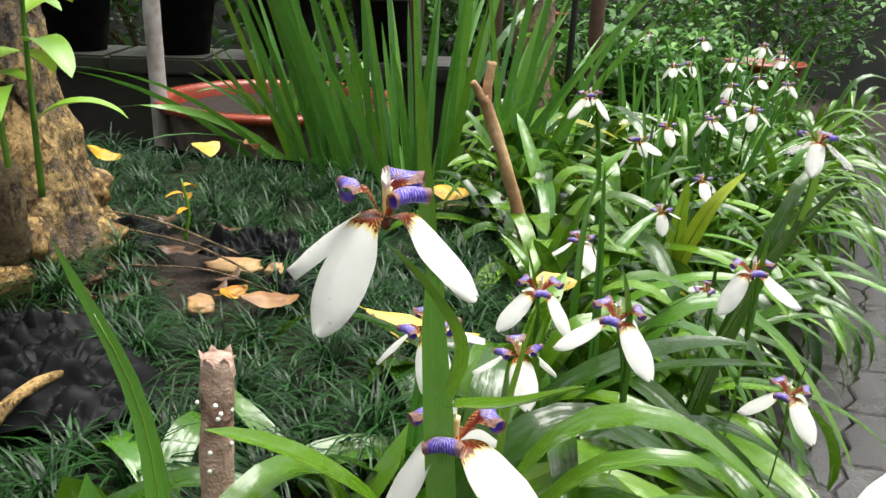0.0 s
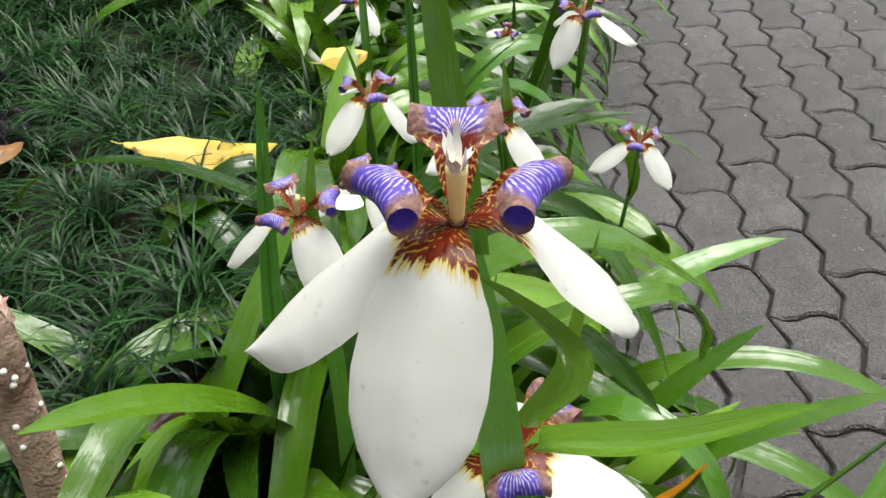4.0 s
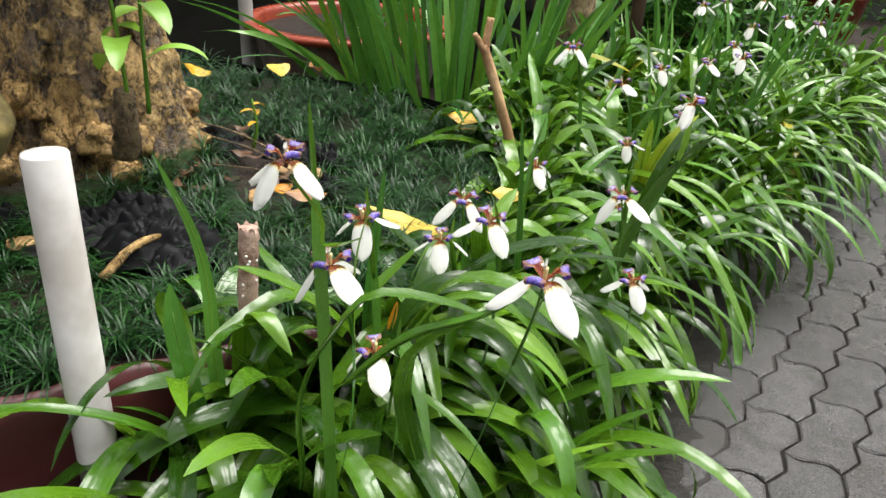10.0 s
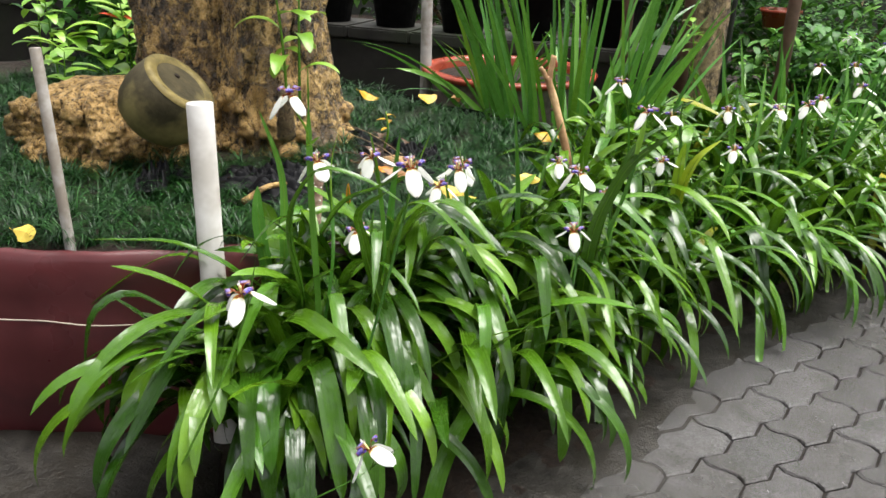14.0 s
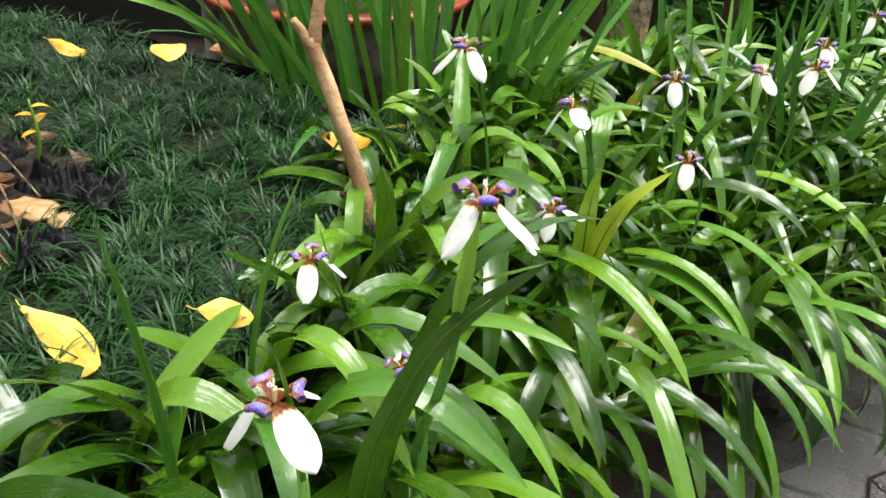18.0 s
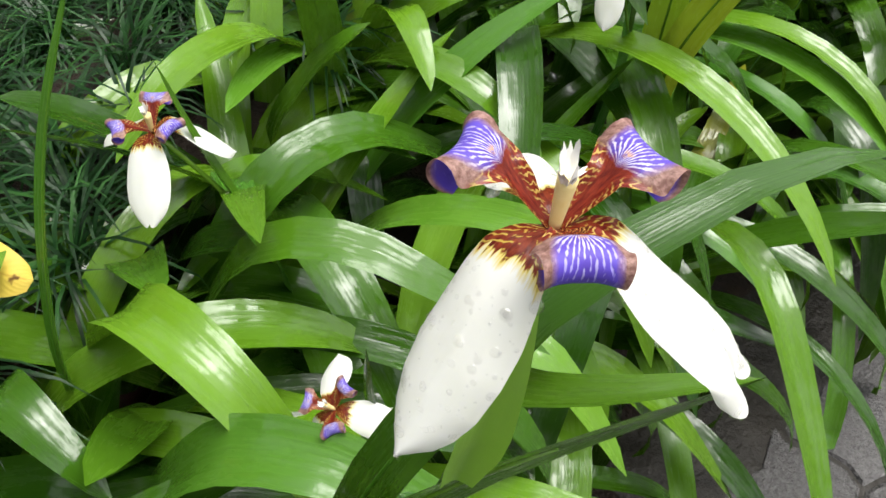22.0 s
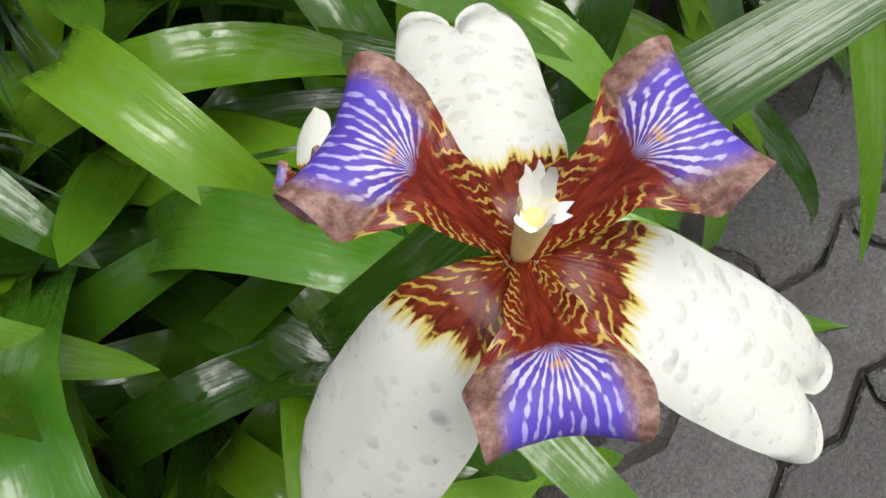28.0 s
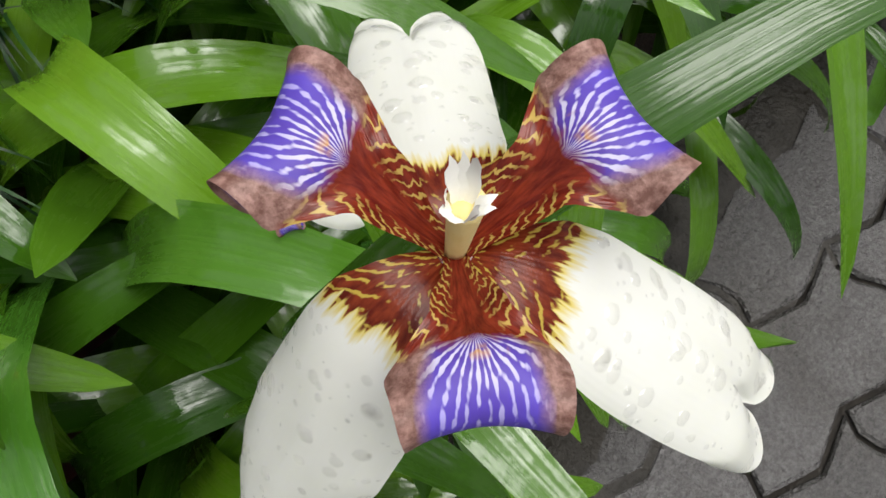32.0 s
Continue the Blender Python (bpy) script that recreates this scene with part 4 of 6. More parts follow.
def flower(place, azimuth, tilt=(0, 0), scale=1.0, outers=(0, 1, 2), inners=(0, 1, 2), label="walking iris flower with white outer petals and curled violet inner petals"):
    """One open flower on its own flattened green stalk. azimuth: the way of the first outer petal."""
    ob = thing("iris_flower", label, "flower", "iris flowers", place=place)
    ob.rotation_euler = Euler((radians(tilt[0]), radians(tilt[1]), radians(azimuth)))
    ob.scale = (scale,) * 3
    for k in range(3):
        o = part("outer_tepal", OUTERS[outers[k]], ob)
        o.rotation_euler = (0, 0, radians(120 * k))
        i = part("inner_tepal", INNERS[inners[k]], ob, "violet striped curled inner petal")
        i.rotation_euler = (0, 0, radians(120 * k + 60))
    style_parts(ob)
    return ob


def stalk(head, root, bow, width, label="flat green iris flower stalk"):
    """The leaf-like stalk that carries a flower: from root up past the flower's pedicel."""
    ob = thing("flower_stalk", label, "stalk", "iris flower stalks")
    h, r = np.array(head, float), np.array(root, float)
    side = np.array(bow, float)
    ln = bezier([r, r * 0.6 + h * 0.4 + side * 0.6, r * 0.25 + h * 0.75 + side, h + side * 0.55 + (0, 0, -0.012)], 16)
    part("stem", blade("stem", ln, width, M_SPEAR, fold=0.12, taper=0.85, root=1.0), ob)
    tip = ln[-1] + (ln[-1] - ln[-4]) * 0.5 + np.array([rng.uniform(-0.02, 0.02), rng.uniform(-0.02, 0.02), 0.01])
    part("bract", blade("bract", bezier([ln[-3], ln[-1] * 0.6 + tip * 0.4, tip], 9), width * 0.8, M_YOUNG if rng.random() < 0.3 else M_LEAF, fold=0.4, taper=0.2), ob)
    ped = bezier([ln[-3], (ln[-2] + h) / 2 + (0, 0, -0.004), h + (0, 0, -0.001)], 8)
    part("pedicel", tube("pedicel", ped, np.linspace(0.0016, 0.0012, 8), M_YOUNG, sides=8), ob, "thin green flower neck")
    return ob


# head, azimuth of the first outer petal, tilts, scale
FLOWERS = [
    ((0.373, 0.247, 0.745), 303, (6, 0), 1.0, 2), ((0.182, 0.300, 0.714), 312, (6, -4), 0.95, 1), ((0.280, 0.697, 0.622), 328, (4, 6), 0.95, 0),
    ((0.525, 0.688, 0.526), 285, (8, 4), 0.9, 2), ((0.235, 0.010, 0.609), 285, (10, 4), 0.95, 1), ((0.405, 0.056, 0.382), 95, (-40, 0), 0.95, 0),
    ((0.391, 1.054, 0.553), 284, (5, 0), 0.9, 2), ((0.590, 1.355, 0.510), 262, (6, 6), 0.85, 0), ((0.505, 0.765, 0.620), 324, (6, 0), 1.0, 1),
    ((0.455, 1.380, 0.697), 325, (3, 0), 0.95, 0), ((0.580, 1.500, 0.600), 300, (4, -14), 1.0, 1), ((0.924, 1.840, 0.606), 240, (5, 5), 1.0, 2),
    ((0.175, 0.503, 0.670), 275, (6, 4), 0.95, 0), ((0.257, 0.638, 0.588), 270, (8, 0), 0.95, 2), ((0.529, 0.945, 0.53), 120, (-25, -10), 0.6, 1),
    ((0.321, 0.575, 0.65), 300, (5, 5), 0.95, 2), ((0.212, 0.383, 0.57), 285, (6, 2), 0.95, 1),
    ((1.07, 3.3, 0.66), 260, (0, 0), 1.0, 0), ((0.95, 2.55, 0.62), 250, (5, 0), 1.0, 1), ((0.963, 2.111, 0.58), 280, (5, 5), 1.0, 2),
    ((1.096, 2.443, 0.58), 230, (5, 0), 1.0, 0), ((1.254, 2.64, 0.58), 270, (5, -5), 1.0, 1), ((1.36, 2.9, 0.66), 240, (0, 5), 1.0, 2),
    ((0.707, 1.763, 0.58), 275, (5, 0), 0.95, 0), ((0.843, 1.869, 0.58), 300, (5, 0), 0.95, 1),
    ((1.2, 2.75, 0.62), 250, (4, 0), 1.0, 1), ((1.08, 2.8, 0.6), 280, (4, 4), 1.0, 2), ((1.4, 2.75, 0.55), 300, (6, 0), 1.0, 0), ((1.5, 3.05, 0.6), 240, (4, 0), 1.0, 1),
    ((1.2, 3.05, 0.66), 265, (6, 0), 1.0, 2), ((0.75, 1.62, 0.5), 265, (6, 0), 0.95, 2), ((1.6, 3.3, 0.6), 270, (4, 0), 1.0, 0),
]
for k, (head, az, tilt, sc, v) in enumerate(FLOWERS):
    outs = ((0, 1, 2), (1, 2, 0), (2, 0, 1))[v]
    flower(head, az, tilt, sc * 1.18, outs, ((0, 1, 2), (1, 1, 2), (2, 0, 1))[v])
    px, py = strip_at(head[1] + 0.05, 0.35)
    rx, ry = head[0] * 0.72 + px * 0.28 + rng.uniform(-0.03, 0.03), head[1] * 0.8 + py * 0.2 + rng.uniform(0, 0.06)
    b = rng.uniform(-0.02, 0.02)
    stalk(head, (rx, ry, 0.12), (0.02 + b, 0.012, 0), 0.0105)

# the tall flower that the camera meets first, and its broad stalk
first = thing("iris_flower", "tall walking iris flower, white with violet curls and raindrops", "flower", "iris flowers", place=(0.152, 0.270, 0.822))
first.rotation_euler = Euler((radians(0), radians(0), radians(0)))
for az, droop, lobed, seed, long, wide, arched in ((226, 62, 0.24, 11, 1.08, 1.28, 4.5), (162, 44, 0.0, 12, 0.98, 1.05, 7.0), (-16, 48, 0.4, 13, 0.92, 1.3, 4.0)):
    a = turned(mm(outer_petal(droop, lobed, 38, 21, seed, long, wide, arched), 1.0), az)
    o = part("outer_tepal", mesh_of("outer_tepal", a[0], a[2], M_OUTER, a[1]), first)
    dv, du, df = drops_on(a, 34, seed, 0.32, 0.0002, 0.0011)
    tagged(part("beading", mesh_of("beading", dv, df, M_DROP, du), o, "clear raindrops on the petal"), kind="stuff").visible_shadow = False
for az, q in ((188, 1.5), (306, 1.5), (66, 1.2)):
    a = turned(mm(inner_petal(44, 21, q, q), 0.9), az, -13)
    part("inner_tepal", mesh_of("inner_tepal", a[0], a[2], M_INNER, a[1]), first, "violet striped curled inner petal")
style_parts(first)
hero_stalk = thing("flower_stalk", "broad flat green stalk of the tall iris flower", "stalk", "iris flower stalks")
part("stem", blade("stem", bezier([(0.185, 0.30, 0.1), (0.182, 0.295, 0.45), (0.176, 0.288, 0.70), (0.168, 0.300, 0.805)], 20), 0.0125, M_SPEAR, side=(0.95, 0.0, 0.1), fold=0.1, taper=0.9, root=1.0), hero_stalk)
part("bract", blade("bract", bezier([(0.170, 0.298, 0.79), (0.166, 0.305, 0.83), (0.163, 0.309, 0.866)], 12), 0.0078, M_YOUNG, side=(0.8, -0.5, 0.1), fold=0.2, taper=0.25), hero_stalk, "pointed light green bract behind the flower")
part("spathe", blade("spathe", bezier([(0.176, 0.284, 0.745), (0.178, 0.270, 0.775), (0.166, 0.265, 0.798), (0.154, 0.268, 0.812)], 12), 0.0085, M_YOUNG, fold=0.7, taper=0.5), hero_stalk, "yellow-green spathe under the flower")
part("side_bract", blade("side_bract", bezier([(0.178, 0.280, 0.742), (0.196, 0.262, 0.752), (0.222, 0.243, 0.772)], 12), 0.0115, M_LEAF, fold=0.5, taper=0.2), hero_stalk)

# ---- the flower at the walk's end, seen from above ----
hero = thing("iris_flower", "wet white walking iris flower with violet striped inner petals, seen close", "flower", "iris flowers", place=(0.6078, 0.887, 0.731))
hero.rotation_euler = Euler((radians(-4), radians(4), radians(14.5)))
for az, droop, lobed, seed, long, wide, arched in ((99, 24, 1.0, 1, 0.93, 0.95, 3.4), (228, 58, 0.0, 2, 1.12, 1.02, 5.0), (345, 36, 1.0, 3, 1.12, 1.08, 3.4)):
    a = turned(mm(outer_petal(droop, lobed, 56, 33, seed, long, wide, arched), 1.0), az)
    o = part("outer_tepal", mesh_of("outer_tepal", a[0], a[2], M_OUTER, a[1]), hero)
    dv, du, df = drops_on(a, 120, seed, 0.27, 0.0003, 0.0018)
    tagged(part("beading", mesh_of("beading", dv, df, M_DROP, du), o, "clear raindrops on the petal"), kind="stuff").visible_shadow = False
for az, q in ((155, 1.05), (34, 1.05), (277, 1.15)):
    a = turned(mm(inner_petal(44, 25, q, q), 0.88 if az == 277 else 0.95), az)
    part("inner_tepal", mesh_of("inner_tepal", a[0], a[2], M_INNER, a[1]), hero, "violet and white striped inner petal with a brown claw")
style_parts(hero)

end_stalk = thing("flower_stalk", "flat green stalk under the close iris flower", "stalk", "iris flower stalks")
part("stem", blade("stem", bezier([(0.50, 1.02, 0.1), (0.54, 0.965, 0.42), (0.585, 0.9, 0.58), (0.599, 0.877, 0.66), (0.604, 0.879, 0.7)], 22), 0.0095, M_SPEAR, side=(0.9, 0.3, 0.1), fold=0.15, taper=0.9, root=1.0), end_stalk)
part("pedicel", tube("pedicel", bezier([(0.603, 0.879, 0.69), (0.606, 0.882, 0.712), (0.607, 0.886, 0.730)], 8), 0.0019, M_YOUNG, sides=10), end_stalk, "green neck of the flower")
part("spathe", blade("spathe", bezier([(0.596, 0.877, 0.645), (0.6015, 0.873, 0.68), (0.605, 0.877, 0.708), (0.6065, 0.883, 0.722)], 16), 0.0115, M_BROAD, side=(0.9, 0.3, 0.1), fold=0.6, taper=0.45), end_stalk, "folded yellow-green spathe under the flower")
part("bract", blade("bract", bezier([(0.575, 0.925, 0.62), (0.615, 0.895, 0.665), (0.657, 0.899, 0.686)], 14), 0.014, M_LEAF, fold=0.3, taper=0.3), end_stalk, "pointed green bract beneath the flower")

# single leaves that stand out
def lone_leaf(points, width, mat=None, label="long arching iris leaf", **kw):
    ob = thing("iris_leaf", label, "leaf", "lone iris leaves")
    ln_ = bezier(points, 22)
    part("blade", blade("blade", ln_, width, mat or M_LEAF, **kw), ob)
    part("midrib", tube("midrib", ln_[:20] - (0, 0, 0.0012), np.linspace(0.0016, 0.0006, 20), M_YOUNG, sides=6), ob, "pale midrib under the leaf")
    return ob


lone_leaf([(0.03, 0.44, 0.18), (0.0, 0.47, 0.45), (-0.022, 0.50, 0.62), (-0.064, 0.497, 0.732)], 0.022, M_SPEAR, fold=0.12, side=(0.97, 0.2, 0.0), taper=0.3, label="tall light green leaf beside the first flower")
lone_leaf([(0.50, 0.93, 0.2), (0.545, 0.875, 0.53), (0.594, 0.882, 0.63), (0.629, 0.89, 0.665), (0.657, 0.899, 0.687)], 0.03, fold=0.15, side=(0.85, 0.4, 0.1), label="broad leaf that leans under the close flower")
lone_leaf([(0.5, 0.95, 0.2), (0.55, 0.89, 0.53), (0.585, 0.892, 0.645), (0.61, 0.914, 0.68), (0.634, 0.934, 0.693), (0.659, 0.958, 0.696), (0.692, 0.985, 0.686)], 0.0195, fold=0.08, side=(0.72, -0.68, 0.1), taper=0.7, label="broad wet leaf with raindrops behind the close flower")
lone_leaf([(0.37, 0.955, 0.3), (0.372, 0.965, 0.5), (0.383, 1.0, 0.6), (0.40, 1.027, 0.662)], 0.010, M_YOUNG, fold=0.3, label="narrow upright young leaf")
lone_leaf([(0.30, 0.42, 0.25), (0.25, 0.33, 0.58), (0.27, 0.28, 0.65), (0.325, 0.272, 0.694)], 0.02, fold=0.2, label="pointed green leaf by the tall flower")
lone_leaf([(-0.0, 0.40, 0.2), (-0.03, 0.36, 0.45), (-0.12, 0.31, 0.51), (-0.24, 0.285, 0.505), (-0.315, 0.29, 0.49)], 0.017, fold=0.2, label="long leaf that reaches over the maroon sheet")
lone_leaf([(0.03, 0.42, 0.25), (-0.01, 0.42, 0.45), (-0.03, 0.43, 0.56), (-0.035, 0.44, 0.60)], 0.028, M_SPEAR, fold=0.1, side=(0.95, 0.1, 0), taper=0.8, label="blunt upright leaf beside the post")

lone_leaf([(0.15, 0.30, 0.45), (0.2, 0.22, 0.69), (0.227, 0.225, 0.725), (0.29, 0.255, 0.712), (0.346, 0.287, 0.672)], 0.018, fold=0.25, label="pointed leaf that reaches out beside the flower stalks")
lone_leaf([(0.2, 0.5, 0.3), (0.25, 0.46, 0.56), (0.29, 0.43, 0.62), (0.325, 0.418, 0.63), (0.39, 0.44, 0.57), (0.44, 0.482, 0.476)], 0.019, fold=0.2, label="broad light green leaf that bows over")
lone_leaf([(0.238, 0.302, 0.65), (0.243, 0.292, 0.672), (0.246, 0.287, 0.69)], 0.008, M_ORANGE, fold=0.4, taper=0.3, label="withered orange leaf tip among the irises")
lone_leaf([(-0.03, 0.47, 0.3), (-0.06, 0.52, 0.44), (-0.085, 0.545, 0.5), (-0.096, 0.54, 0.528)], 0.034, fold=0.15, side=(0.9, 0.3, 0), taper=0.9, label="broad blunt wet leaf above the maroon sheet")
lone_leaf([(0.17, 0.6, 0.3), (0.168, 0.6, 0.5), (0.185, 0.604, 0.697)], 0.018, M_SPEAR, fold=0.2, taper=0.3, side=(0.95, 0.1, 0), label="upright pointed leaf beside a flower")
lone_leaf([(0.37, 0.83, 0.3), (0.365, 0.82, 0.55), (0.353, 0.8, 0.72)], 0.012, M_SPEAR, fold=0.2, taper=0.35, side=(0.95, 0.1, 0), label="upright pointed leaf among the irises")
lone_leaf([(0.05, 0.5, 0.28), (0.06, 0.5, 0.45), (0.05, 0.485, 0.54), (0.07, 0.45, 0.565), (0.11, 0.42, 0.53)], 0.036, fold=0.2, side=(0.9, 0.2, 0), label="broad wet leaf before the stake")
lone_leaf([(0.03, 0.52, 0.28), (0.02, 0.52, 0.45), (0.035, 0.5, 0.535), (0.06, 0.47, 0.5)], 0.034, fold=0.2, side=(0.9, 0.3, 0), label="broad wet leaf before the stake")
lone_leaf([(0.2, 0.28, 0.6), (0.27, 0.25, 0.68), (0.33, 0.242, 0.712), (0.362, 0.245, 0.735)], 0.013, M_YOUNG, fold=0.7, taper=0.5, label="folded green spathe under a flower")

# two broad leaves that turn yellow, beside a low flower
lone_leaf([(0.63, 1.42, 0.3), (0.632, 1.39, 0.44), (0.634, 1.38, 0.51), (0.639, 1.38, 0.562)], 0.03, M_TURNING, fold=0.2, side=(0.9, -0.2, 0.1), taper=0.6, label="broad iris leaf turning yellow at its tip")
lone_leaf([(0.64, 1.42, 0.3), (0.65, 1.37, 0.45), (0.685, 1.35, 0.54), (0.729, 1.36, 0.584)], 0.03, M_TURNING, fold=0.2, side=(0.7, -0.6, 0.2), taper=0.6, label="broad yellow-green iris leaf with a brown tip")

# ---- mondo grass over the bed ----
def tuft_chunks(cx, cy, cz, count, length, width, r):
    out_ = []
    for _ in range(count):
        az, L = r.uniform(0, 360), length * r.uniform(0.6, 1.15)
        ln = arch((cx + r.uniform(-0.012, 0.012), cy + r.uniform(-0.012, 0.012), cz), az, L, r.uniform(45, 88), r.uniform(80, 150), n=6)
        out_.append(blade_arrays(ln, width * r.uniform(0.8, 1.3), cols=2, fold=0.0, taper=0.35))
    return out_


r = random.Random(21)
chunks = []
MULCH = [(-0.28, 1.22), (-0.46, 1.34), (-0.42, 1.48), (-0.26, 1.44), (-0.07, 1.34), (-0.04, 1.1), (-0.1, 1.05), (-0.17, 1.05)]
FILM = [(-0.42, 0.9), (-0.3, 0.98), (-0.15, 0.87), (-0.13, 0.73), (-0.2, 0.72), (-0.34, 0.8)]
TRUNK = (-0.76, 1.26)
for a in range(37):
    for b in range(39):
        x, y = -1.9 + a * 0.065 + r.uniform(-0.026, 0.026), -0.3 + b * 0.063 + r.uniform(-0.026, 0.026)
        if not inside(x, y, BED_POLY) or inside(x, y, MULCH) or inside(x, y, FILM) or math.hypot(x - TRUNK[0], y - TRUNK[1]) < 0.38:
            continue
        if math.hypot((x + 0.93) / 0.28, (y - 1.0) / 0.22) < 1:
            continue
        chunks += tuft_chunks(x, y, BED - 0.022 + 0.028 * noise.noise((x * 5.5, y * 5.5, 4.0)) + r.uniform(-0.012, 0.012), 70 if y < 1.7 else 56, 0.1 * r.uniform(0.7, 1.15), 0.0025, r)
for x, y in ((-0.22, 1.02), (-0.20, 1.06), (-0.26, 1.0), (-0.1, 0.97), (-0.12, 1.4), (-0.2, 1.5), (-0.28, 1.56), (-0.16, 1.46), (-0.34, 1.62), (-0.3, 0.72), (-0.34, 0.78)):
    chunks += tuft_chunks(x, y, BED - 0.02, 30, 0.085, 0.003, r)
v, uv, f = heap(chunks)
solid("mondo_grass", mesh_of("mondo_grass", v, f, M_MONDO, uv), "dense dark green mondo grass covering the bed", "grass", kind="stuff")

# ---- the big trunk with its flared foot ----
def trunk(name, foot, height, r0, r1, mat, label, ridges=5, rough=0.12, lean=(0, 0), rows=110, sides=150, flare=0.35, seed=0.0):
    vs = []
    for i in range(rows):
        q = i / (rows - 1)
        z = height * q
        for k in range(sides):
            th = 2 * math.pi * k / sides
            fl = flare * math.exp(-z / 0.2) * (0.74 + 0.26 * math.cos(ridges * th + seed + 1.1 * noise.noise((math.cos(th), math.sin(th), seed))))
            n1 = noise.fractal((math.cos(th) * 2.2 + seed, math.sin(th) * 2.2, z * 2.4), 1.0, 2.0, 4)
            n2 = noise.fractal((math.cos(th) * 7 + seed, math.sin(th) * 7, z * 9.0), 1.0, 2.0, 3)
            furrow = abs(noise.noise((math.cos(th) * 4.2 + seed, math.sin(th) * 4.2, z * 1.6 + 2.0)))
            n3 = noise.fractal((math.cos(th) * 16 + seed, math.sin(th) * 16, z * 15.0), 1.0, 2.0, 3)
            rad = (r0 + (r1 - r0) * q) * (1 + fl + rough * n1 + rough * 0.55 * n2 + rough * 0.3 * n3 + rough * 0.7 * min(0.25, furrow) + 0.07 * math.cos(ridges * th + seed))
            vs.append((lean[0] * z + rad * math.cos(th), lean[1] * z + rad * math.sin(th), z))
    ob = thing(name, label, "tree", place=foot)
    part("trunk", mesh_of("trunk", vs, grid_faces(rows, sides, True), mat), ob)
    return ob


STEMS = ((0.13, 0.0, 0.14), (-0.145, -0.03, 0.128))


def bark_at(th, z):
    """Where the bark of the twin-stemmed tree lies: the way th from its middle, z above its foot."""
    ux, uy = math.cos(th), math.sin(th)
    far = 0.0
    for dx, dy, rad in STEMS:
        dx = dx * (1 + 0.12 * z)
        along, across = dx * ux + dy * uy, dx * uy - dy * ux
        far += max(0.001, along + math.sqrt(max(0.0, rad * rad - across * across))) ** 14
    far = far ** (1 / 14)
    foot = 0.14 * math.exp(-z / 0.15) * (0.75 + 0.35 * math.cos(4 * th + 0.5 + 1.2 * noise.noise((ux, uy, 0.0))))
    n1 = noise.fractal((ux * 2.4, uy * 2.4, z * 2.6), 1.0, 2.0, 4)
    n2 = noise.fractal((ux * 8, uy * 8, z * 9.0), 0.9, 2.0, 4)
    furrow = min(0.3, abs(noise.noise((ux * 5.2, uy * 5.2, z * 1.5 + 2.0))))
    knobs = max(0.0, noise.noise((ux * 9, uy * 9, z * 13.0 + 5))) * math.exp(-z / 0.3)
    far += foot + 0.022 * n1 + 0.016 * n2 + 0.05 * furrow + 0.045 * knobs
    return Vector((far * ux - 0.02 * z, far * uy + 0.04 * z, z))


big_tree = thing("tree", "large twin-stemmed tree with wet flaking brown and ochre bark", "tree", place=(-0.69, 1.28, BED - 0.06))
tree_rows = [1.9 * (i / 149) ** 1.35 for i in range(150)]
part("trunk", mesh_of("trunk", [bark_at(2 * math.pi * k / 200, z) for z in tree_rows for k in range(200)], grid_faces(150, 200, True), M_BARK), big_tree)
root_mass = trunk("root_mass", (0, 0, 0), 0.3, 0.3, 0.05, M_ROOT, "knobbly ochre root mass at the foot of the tree", 3, 0.25, rows=70, sides=160, flare=0.0, seed=3.0)
root_mesh = root_mass.children[0].data
for v_ in root_mass.children[0].data.vertices:
    q = v_.co.z / 0.3
    rr = math.sqrt(max(0.0, 1 - q ** 2.6)) / (1 - 0.83 * q)
    v_.co.x, v_.co.y = v_.co.x * rr, v_.co.y * rr * 0.72
    knob = 1 + 0.2 * noise.fractal(v_.co * 11, 0.8, 2.0, 5)
    v_.co = Vector((v_.co.x * knob, v_.co.y * knob, v_.co.z * (0.8 + 0.2 * knob)))
root_mass.location = (-0.88, 0.93, BED - 0.04)
root_mass.scale = (0.85, 0.85, 0.8)

part("branch_stub", tube("branch_stub", bezier([(0.33, -0.24, 0.14), (0.35, -0.27, 0.2), (0.355, -0.275, 0.265)], 12), np.linspace(0.026, 0.017, 12), M_BARK2, sides=16, rough=0.3), big_tree, "dark broken branch stub")
for k, (th, z_, w_, h_) in enumerate(((-0.9, 0.35, 0.1, 0.2), (-0.5, 0.6, 0.08, 0.24), (-1.4, 0.5, 0.09, 0.22), (-1.9, 0.7, 0.1, 0.3), (-0.2, 0.4, 0.09, 0.2), (-1.1, 0.85, 0.08, 0.25), (-1.65, 0.28, 0.09, 0.16), (-0.7, 0.18, 0.08, 0.12), (-2.2, 0.45, 0.1, 0.26), (-0.35, 0.24, 0.09, 0.14))):
    g_ = []
    for i in range(14):
        for j in range(9):
            zz = z_ + h_ * (i / 13 - 0.5)
            tt = th + (w_ / 0.3) * (j / 8 - 0.5) * math.sin(math.pi * (0.12 + 0.76 * i / 13)) * (1 + 0.3 * noise.noise((i * 0.5, j * 0.3, k)))
            lift = 0.006 + 0.004 * noise.noise((i * 0.9, j * 0.9, k + 5))
            g_.append(bark_at(tt, zz) + Vector((math.cos(tt), math.sin(tt), 0)) * lift)
    part("bark_plate", mesh_of("bark_plate", g_, grid_faces(14, 9), M_ROOT if k % 2 else M_BARK), big_tree, "loose plate of bark")

